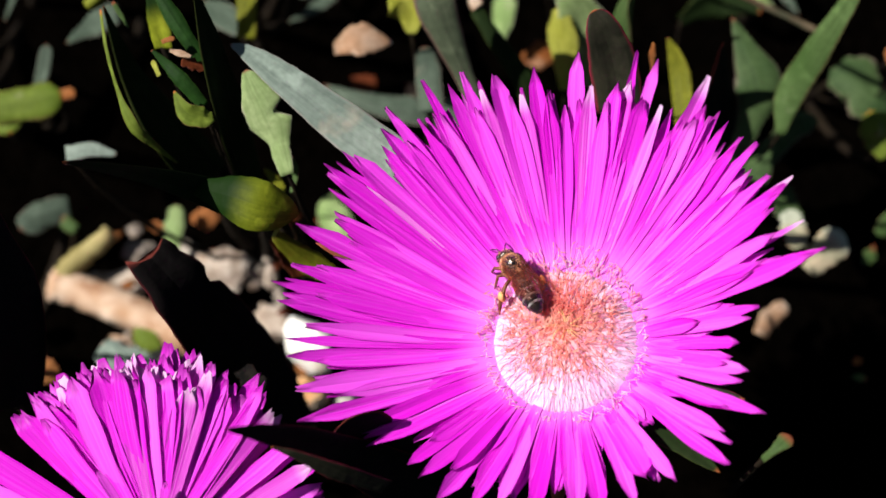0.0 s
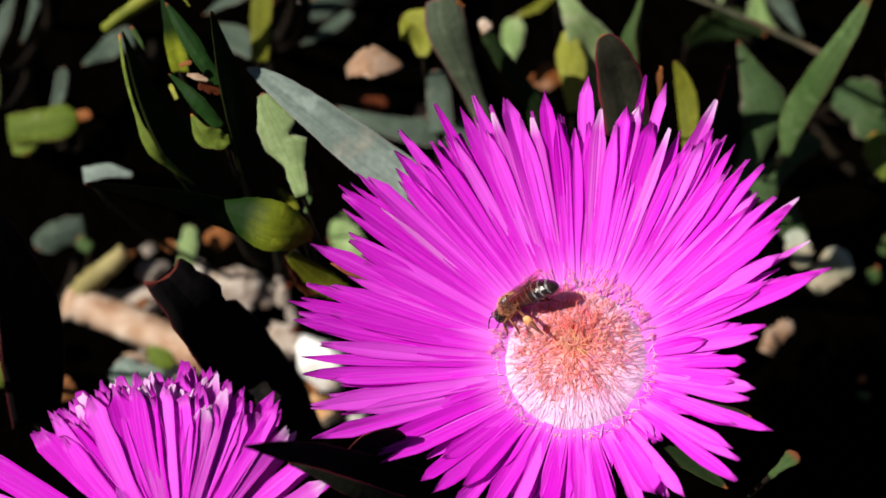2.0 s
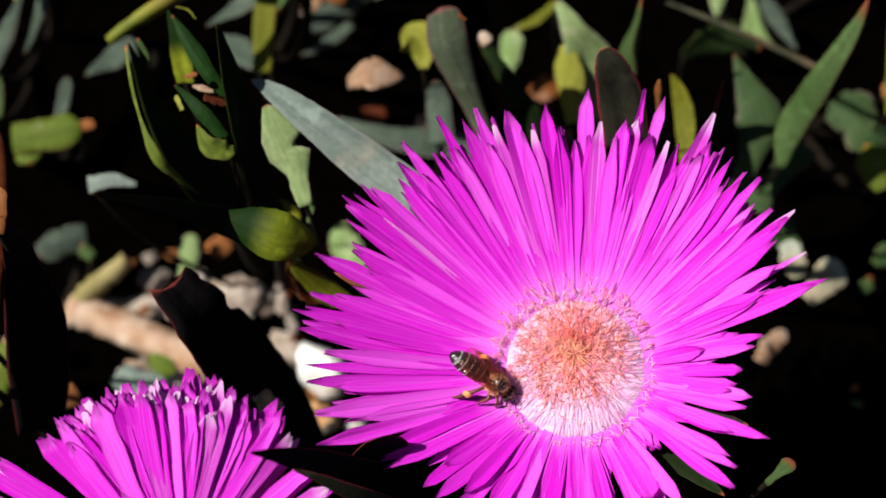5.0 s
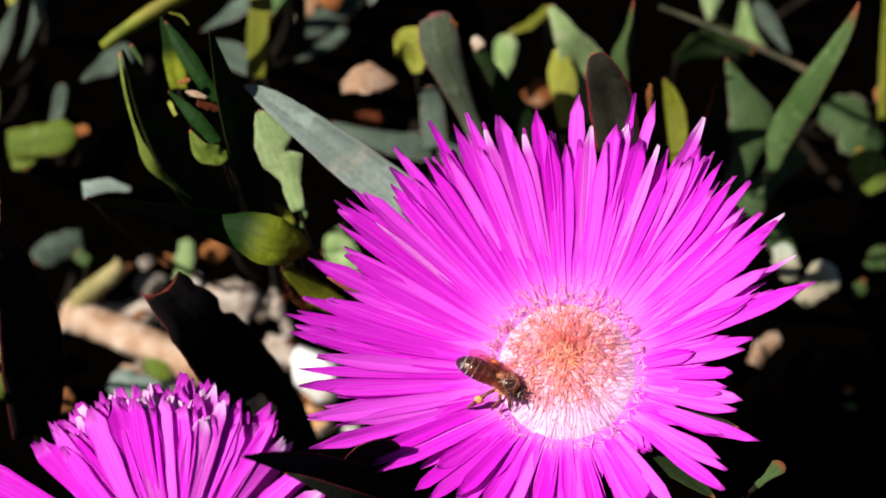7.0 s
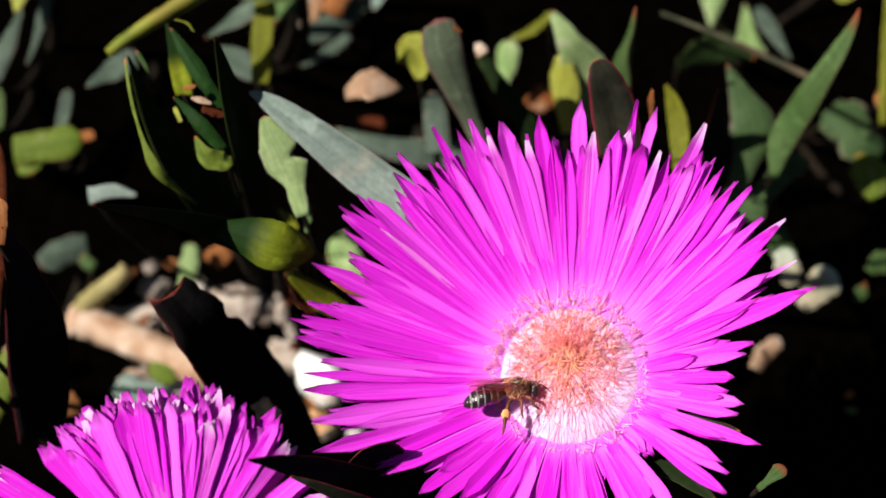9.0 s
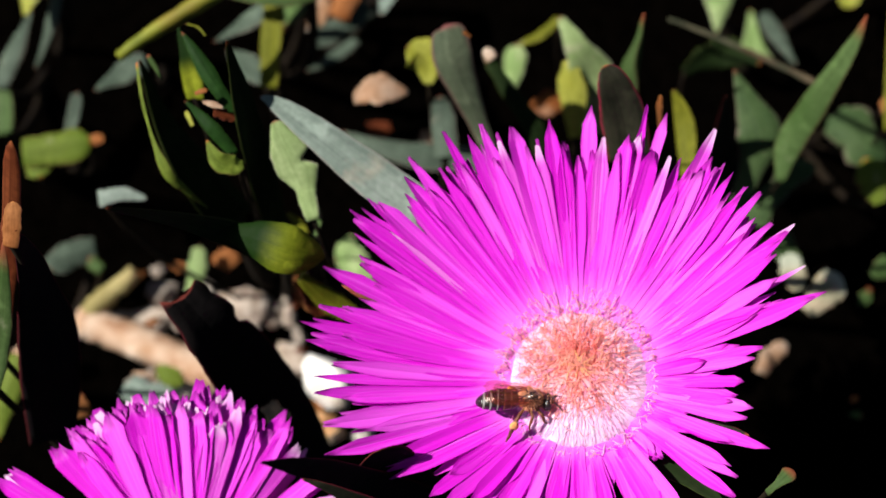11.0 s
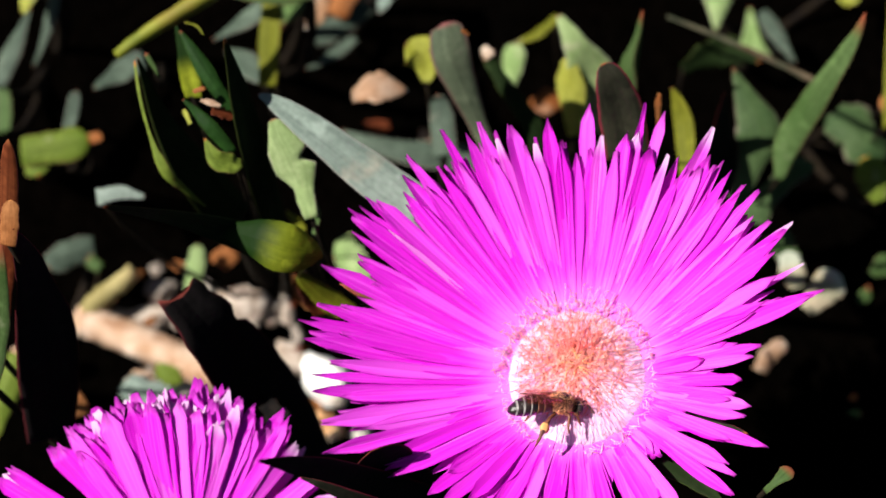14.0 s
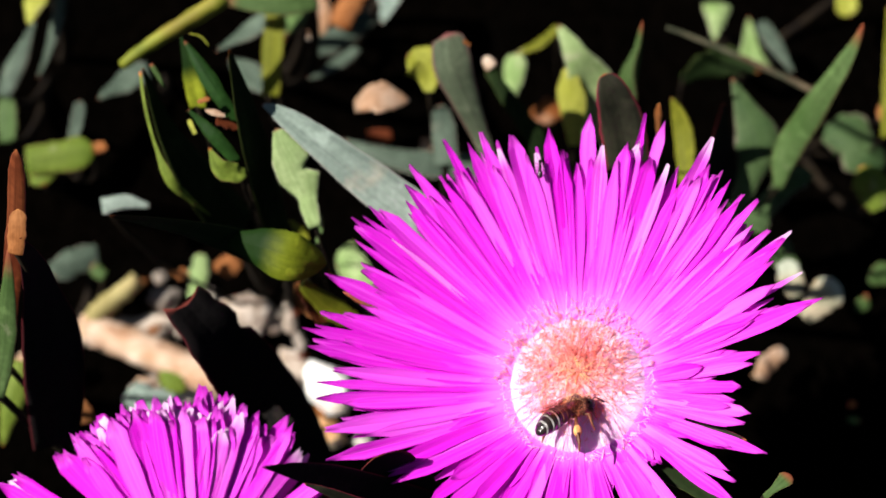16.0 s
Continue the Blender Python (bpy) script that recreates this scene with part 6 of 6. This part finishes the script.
def build_bee():
    bee = thing("honey_bee", 0, 0, 0, "dark brown honey bee with pale-banded black abdomen foraging on the flower", "bee")

    def add(name, vf, mt, parent=bee, label="", smooth=True):
        return part(name, mesh_of(name, vf[0], vf[1], smooth), mt, parent, label)

    # abdomen: six overlapping plates that taper to the tail, each ringed with short pale hair
    radius = lambda x: 2.0 * max(0.03, 1 - abs((x + 3.6) / 4.35) ** 2.3) ** 0.6
    drop = lambda x: -0.15 - 0.028 * (x + 0.6) ** 2
    edges = (-0.5, -1.7, -2.9, -4.1, -5.3, -6.5, -7.85)
    for k in range(6):
        x0, x1 = edges[k], edges[k + 1]
        loops = []
        for i in range(8):
            x = x0 + 0.3 + (x1 - x0 - 0.3) * i / 7
            r = radius(x) * (0.95 + 0.07 * i / 7)
            loops.append([(x, r * math.cos(6.2832 * j / 22), drop(x) + 0.9 * r * math.sin(6.2832 * j / 22)) for j in range(22)])
        plate = add("abdomen_plate", rings(loops), (DARK_CHITIN, DARK_CHITIN, CHITIN, CHITIN, CHITIN, CHITIN)[k])
        if 1 <= k < 6:
            loops = []
            wide = (0, 0.22, 0.20, 0.20, 0.24, 0.24)[k]
            for i in range(5):
                x = x0 + 0.16 - (wide + 0.1) * i / 4
                r = radius(x) * (1.0, 1.03, 1.045, 1.04, 1.0)[i]
                loops.append([(x + 0.03 * noise.noise((j * 1.7, k, i)), r * math.cos(6.2832 * j / 22), drop(x) + 0.9 * r * math.sin(6.2832 * j / 22)) for j in range(22)])
            add("hair_band", rings(loops), AMBER_BAND if k < 3 else BAND, plate, "amber hair band" if k < 3 else "pale grey hair band")
    thorax = add("thorax", blob(1.75, 0, 0.2, 2.2, 1.85, 1.7, bumps=0.06), DARK_CHITIN)
    add("fur", fur_of(1.75, 0, 0.2, 2.2, 1.85, 1.7, 1500, 0.75, 2), FUR, thorax, "tawny fur")
    add("scutum", blob(2.0, 0, 1.15, 1.45, 1.2, 1.05, bumps=0.05), CHITIN, thorax, "bald dark patch on the back")
    head = add("head", blob(4.75, 0, -0.55, 0.95, 1.45, 1.35, bumps=0.03), CHITIN)
    add("face_fur", fur_of(4.75, 0, -0.55, 0.95, 1.4, 1.35, 260, 0.42, 4, 0.3), FUR, head)
    for s in (-1, 1):
        add("eye", blob(4.85, s * 1.10, -0.45, 0.68, 0.52, 1.05), EYE_BLACK, head, "dark compound eye")
        add("antenna", limb([(5.45, s * 0.35, 0.0), (6.2, s * 0.8, 0.45), (7.0, s * 1.3, -0.2), (7.6, s * 1.5, -0.9)], [0.13, 0.11, 0.12, 0.09]), CHITIN, head)
        # the wings lie folded over the back, the hind pair under the front pair
        for nm, root, length, width, spread, tilt in (("forewing", (2.0, s * 1.35, 1.45), 8.8, 2.7, 0, 5), ("hindwing", (1.2, s * 1.35, 1.2), 6.3, 2.0, 3, 3)):
            n, verts, faces = 14, [], []
            a, b = radians(spread), radians(tilt)
            for layer in (0.0, 0.035):
                for i in range(n + 1):
                    u = i / n
                    half = width * 0.5 * (0.2 + 0.8 * math.sin(math.pi * min(1, u * 0.60 + 0.04)) ** 0.9) * (1 - min(1, max(0, (u - 0.78) / 0.22)) ** 2.5) ** 0.55 + 0.02
                    for v in (-1, 0, 1):
                        x, y = -u * length, half * v - 0.25 * u
                        px = x * math.cos(a) + y * math.sin(a)
                        py = (-x * math.sin(a) + y * math.cos(a)) * s
                        verts.append((root[0] + px, root[1] + py, root[2] + u * length * math.sin(b) + 0.12 * math.sin(u * 9 + v) - 0.5 * u * u + layer - 0.14 * abs(v)))
            k3 = 3 * (n + 1)
            for i in range(n):
                for v in range(2):
                    q = i * 3 + v
                    faces += [(q, q + 1, q + 4, q + 3), (k3 + q, k3 + q + 3, k3 + q + 4, k3 + q + 1)]
                faces += [(i * 3, i * 3 + 3, k3 + i * 3 + 3, k3 + i * 3), (i * 3 + 2, k3 + i * 3 + 2, k3 + i * 3 + 5, i * 3 + 5)]
            wing = add(nm, (verts, faces), WING, bee, "translucent red-brown wing", False)
            for shift, reach in ((-1.0, 0.97), (-0.35, 0.8), (0.3, 0.7)):
                lead = [verts[min(n, round(u * n)) * 3 + 1] for u in (0, 0.2, 0.4, 0.6, 0.8, reach)]
                lead = [(x, y + s * shift * width * 0.42 * (0.25 + 0.75 * min(1, i / 3)) * (1 if i < 5 else 0.75), z + 0.05 - 0.1 * abs(shift)) for i, (x, y, z) in enumerate(lead)]
                add("vein", tube(lead, [0.10, 0.08, 0.07, 0.06, 0.05, 0.03] if shift < -0.9 else [0.05] * 6, 5), DARK_CHITIN, wing)
        for nm, pts, rr in (
            ("foreleg", [(3.2, s * 1.0, -1.1), (4.2, s * 2.0, -1.2), (4.7, s * 2.3, -2.6), (5.4, s * 2.0, -3.4)], [0.32, 0.28, 0.2, 0.12]),
            ("middle_leg", [(2.0, s * 1.3, -1.3), (2.5, s * 2.6, -1.2), (2.2, s * 3.4, -2.9), (2.4, s * 3.7, -4.0)], [0.33, 0.3, 0.22, 0.12]),
        ):
            add(nm, limb(pts, rr, 3), LEG)
        leg = add("hind_leg", limb([(0.6, s * 1.2, -1.3), (-0.5, s * 2.6, -1.4), (-1.6, s * 4.0, -3.2), (-2.1, s * 4.6, -4.7), (-2.6, s * 4.9, -6.0)], [0.3, 0.32, 0.46, 0.30, 0.13], 5), LEG)
        add("pollen_basket", blob(-1.35, s * 3.75, -2.85, 0.85, 0.62, 1.15, 8, 10, bumps=0.2), POLLEN, leg, "pale orange-tan pollen load")
    return bee


def build_ant():
    ant = thing("ant", 0, 0, 0, "small black ant walking on a petal", "ant")

    def add(name, vf, label=""):
        return part(name, mesh_of(name, vf[0], vf[1]), CHITIN, ant, label)

    add("gaster", blob(-1.15, 0, 0.0, 0.85, 0.5, 0.45, 10, 12))
    add("thorax", blob(0.15, 0, 0.05, 0.65, 0.27, 0.3, 8, 10, bumps=0.1))
    add("head", blob(1.1, 0, 0.05, 0.45, 0.38, 0.32, 8, 10))
    for s in (-1, 1):
        add("antenna", limb([(1.4, s * 0.15, 0.2), (1.9, s * 0.5, 0.4), (2.4, s * 0.6, 0.1)], [0.06, 0.05, 0.05]))
        for x, e in ((0.5, 0.9), (0.15, 0.0), (-0.15, -1.0)):
            add("leg", limb([(x, s * 0.2, 0), (x + e * 0.4, s * 0.8, 0.35), (x + e * 1.0, s * 1.3, -0.55)], [0.08, 0.07, 0.05]))
    return ant


bee = build_bee()
ant = build_ant()

def motions():
    walk(bee, [(t, pose(x, y, z, rx, ry, rz)) for t, x, y, z, rx, ry, rz in (
        (0.0, 0.01274, 0.08061, 0.09797, 1.6, 18.3, 117.0),
        (0.2, 0.01174, 0.08163, 0.09839, 2.0, 19.6, 115.5),
        (0.4, 0.01104, 0.08145, 0.10022, -5.8, 44.6, 109.0),
        (0.5, 0.01251, 0.08131, 0.10084, -3.7, 53.4, 89.4),
        (0.6, 0.01313, 0.08112, 0.10123, 19.9, 85.8, 105.9),
        (0.7, 0.01397, 0.08485, 0.10023, 135.2, 56.0, -110.2),
        (0.8, 0.01539, 0.08405, 0.10040, 82.6, 57.9, -135.8),
        (1.0, 0.01474, 0.08295, 0.10015, 64.0, 56.3, -159.7),
        (1.2, 0.01616, 0.08306, 0.09952, 55.4, 46.8, -156.0),
        (1.4, 0.01617, 0.08450, 0.09856, 31.9, 33.7, -150.3),
        (1.5, 0.01427, 0.08548, 0.09742, 33.4, 18.2, -165.6),
        (1.6, 0.01079, 0.08419, 0.09822, 48.6, 33.1, -153.0),
        (1.8, 0.01011, 0.08030, 0.09731, 59.5, 30.6, -163.2),
        (2.0, 0.01094, 0.07945, 0.09801, 51.3, 41.2, -158.1),
        (2.2, 0.01041, 0.08238, 0.09796, 14.9, 38.9, -107.0),
        (2.4, 0.00958, 0.08262, 0.09744, 2.8, 32.9, -89.4),
        (2.5, 0.00835, 0.08050, 0.09826, 10.5, 44.6, -67.0),
        (2.6, 0.00836, 0.08029, 0.09867, 10.8, 50.2, -68.1),
        (2.8, 0.00945, 0.07920, 0.09714, 8.5, 36.0, -117.4),
        (3.0, 0.00786, 0.07945, 0.09759, 0.2, 41.3, -96.2),
        (3.2, 0.00783, 0.07899, 0.09769, 3.0, 41.6, -73.8),
        (3.4, 0.00718, 0.07902, 0.09767, 8.1, 39.8, -56.9),
        (3.6, 0.00767, 0.07848, 0.09824, 7.6, 41.6, -49.7),
        (3.8, 0.00551, 0.08094, 0.09756, 0.5, 39.0, -94.9),
        (3.9, 0.00317, 0.07849, 0.09564, 2.5, 22.7, -87.0),
        (4.0, 0.00328, 0.07688, 0.09648, 2.6, 33.1, -87.0),
        (4.1, 0.00447, 0.07253, 0.09565, 4.2, 27.5, -64.1),
        (4.2, 0.00414, 0.06851, 0.09512, -2.5, 22.8, -46.8),
        (6.3, 0.00861, 0.06710, 0.09757, -3.5, 24.6, -25.0),
        (6.5, 0.00834, 0.06748, 0.09582, -4.6, 6.7, -26.8),
        (6.7, 0.00900, 0.06675, 0.09770, -8.6, 25.9, -26.3),
        (7.0, 0.00848, 0.06786, 0.09596, -9.9, 7.7, -29.4),
        (7.2, 0.00830, 0.06703, 0.09796, -7.9, 32.4, -26.1),
        (7.4, 0.00806, 0.06722, 0.09755, -8.3, 26.1, -22.8),
        (7.5, 0.00924, 0.06813, 0.09640, -14.1, 5.6, -22.0),
        (7.6, 0.00984, 0.06792, 0.09889, -21.6, 27.1, -8.1),
        (7.8, 0.01053, 0.06643, 0.09875, -44.0, 22.4, 9.1),
        (7.9, 0.01043, 0.06684, 0.09738, -47.2, 7.6, 5.3),
        (8.0, 0.01067, 0.06631, 0.09811, -47.0, 14.8, 8.8),
        (8.2, 0.01084, 0.06569, 0.09894, -51.1, 24.6, 12.2),
        (8.4, 0.00952, 0.06663, 0.09683, -52.5, 5.1, 6.7),
        (8.6, 0.00929, 0.06627, 0.09750, -52.3, 12.9, 11.2),
        (8.8, 0.00975, 0.06558, 0.09872, -51.7, 25.9, 21.0),
        (9.0, 0.00952, 0.06651, 0.09638, -49.8, 0.6, 8.8),
        (9.2, 0.00901, 0.06688, 0.09670, -49.6, 4.9, 9.2),
        (11.3, 0.01085, 0.06530, 0.09648, -19.2, 2.9, -7.6),
        (11.5, 0.01133, 0.06510, 0.09629, -19.2, 0.9, -10.2),
        (11.8, 0.01186, 0.06426, 0.09868, -17.4, 25.7, -6.9),
        (12.0, 0.01160, 0.06441, 0.09817, -11.1, 20.6, -8.0),
        (12.2, 0.01232, 0.06481, 0.09978, -1.0, 33.3, 5.1),
        (12.3, 0.01345, 0.06244, 0.09891, 13.5, 33.5, -14.2),
        (12.4, 0.01454, 0.05980, 0.09729, 16.4, 24.0, -10.5),
        (12.5, 0.01747, 0.05999, 0.09747, 15.2, 28.1, -41.7),
        (12.6, 0.01667, 0.06050, 0.09574, -23.4, -2.1, -4.1),
        (12.8, 0.01688, 0.06028, 0.09894, -30.2, 19.7, 29.1),
        (13.0, 0.01686, 0.06069, 0.09728, -36.8, 0.5, 39.5),
        (13.2, 0.01693, 0.06133, 0.10009, -57.3, 30.1, 29.6),
        (13.5, 0.01697, 0.06144, 0.10029, -55.9, 32.7, 26.8),
        (13.7, 0.01657, 0.06312, 0.09882, -54.3, 13.3, 19.4),
        (14.0, 0.01595, 0.06382, 0.09852, -47.2, 13.1, 1.6),
        (14.2, 0.01648, 0.06388, 0.09957, -48.5, 21.9, 7.4),
        (14.4, 0.01682, 0.06315, 0.10019, -55.9, 27.4, 23.1),
        (14.6, 0.01709, 0.06368, 0.10099, -53.0, 36.4, 20.5),
        (14.8, 0.01813, 0.06386, 0.10046, -44.9, 30.1, 5.8),
        (14.9, 0.01757, 0.06455, 0.10067, -43.7, 32.9, 0.3),
        (15.0, 0.01661, 0.06532, 0.10045, -46.7, 27.1, 19.2),
        (15.2, 0.01815, 0.06544, 0.09754, -52.3, -5.1, 20.8),
        (15.4, 0.01843, 0.06450, 0.09970, -53.0, 16.3, 30.6),
        (15.6, 0.01847, 0.06422, 0.10051, -51.7, 25.7, 30.3),
        (15.8, 0.01890, 0.06382, 0.10075, -50.3, 29.0, 26.8),
        (16.0, 0.01829, 0.06340, 0.10052, -51.7, 27.5, 31.3),
    )])
    walk(ant, [(t, pose(x, y, z, rx, ry, rz)) for t, x, y, z, rx, ry, rz in (
        (0.0, 0.01922, 0.09755, 0.09839, -11.4, -21.3, 90.2),
        (13.9, 0.01987, 0.09753, 0.09861, -11.4, -21.3, 90.2),
        (14.2, 0.01971, 0.09717, 0.09986, -11.4, -21.3, 90.2),
        (14.3, 0.01931, 0.09681, 0.10207, -6.9, -23.1, 78.3),
        (14.5, 0.01960, 0.09646, 0.10235, -21.7, -10.6, 126.4),
        (14.7, 0.01836, 0.09713, 0.10263, -22.9, -7.5, 134.0),
        (14.9, 0.01690, 0.09962, 0.10363, -20.1, -13.4, 119.0),
        (15.1, 0.01539, 0.10145, 0.10418, -15.3, -18.7, 101.6),
        (15.3, 0.01552, 0.10337, 0.10539, -17.0, -17.3, 107.0),
        (15.5, 0.01413, 0.10530, 0.10607, -13.4, -20.1, 96.0),
        (15.7, 0.01446, 0.10705, 0.10710, -11.3, -21.3, 90.1),
        (16.0, 0.01402, 0.10714, 0.10722, -11.3, -21.3, 90.1),
    )])
    # the legs shuffle as the bee gathers
    for k, leg in enumerate(o for o in bee.children if o.name.split(".")[0] in ("foreleg", "middle_leg", "hind_leg")):
        walk(leg, [(t * 0.4, pose(0, 0, 0, 3 * math.sin(t * 1.9 + k * 2), 0, 7 * math.sin(t * 1.3 + k * 1.7))) for t in range(41)])


motions()
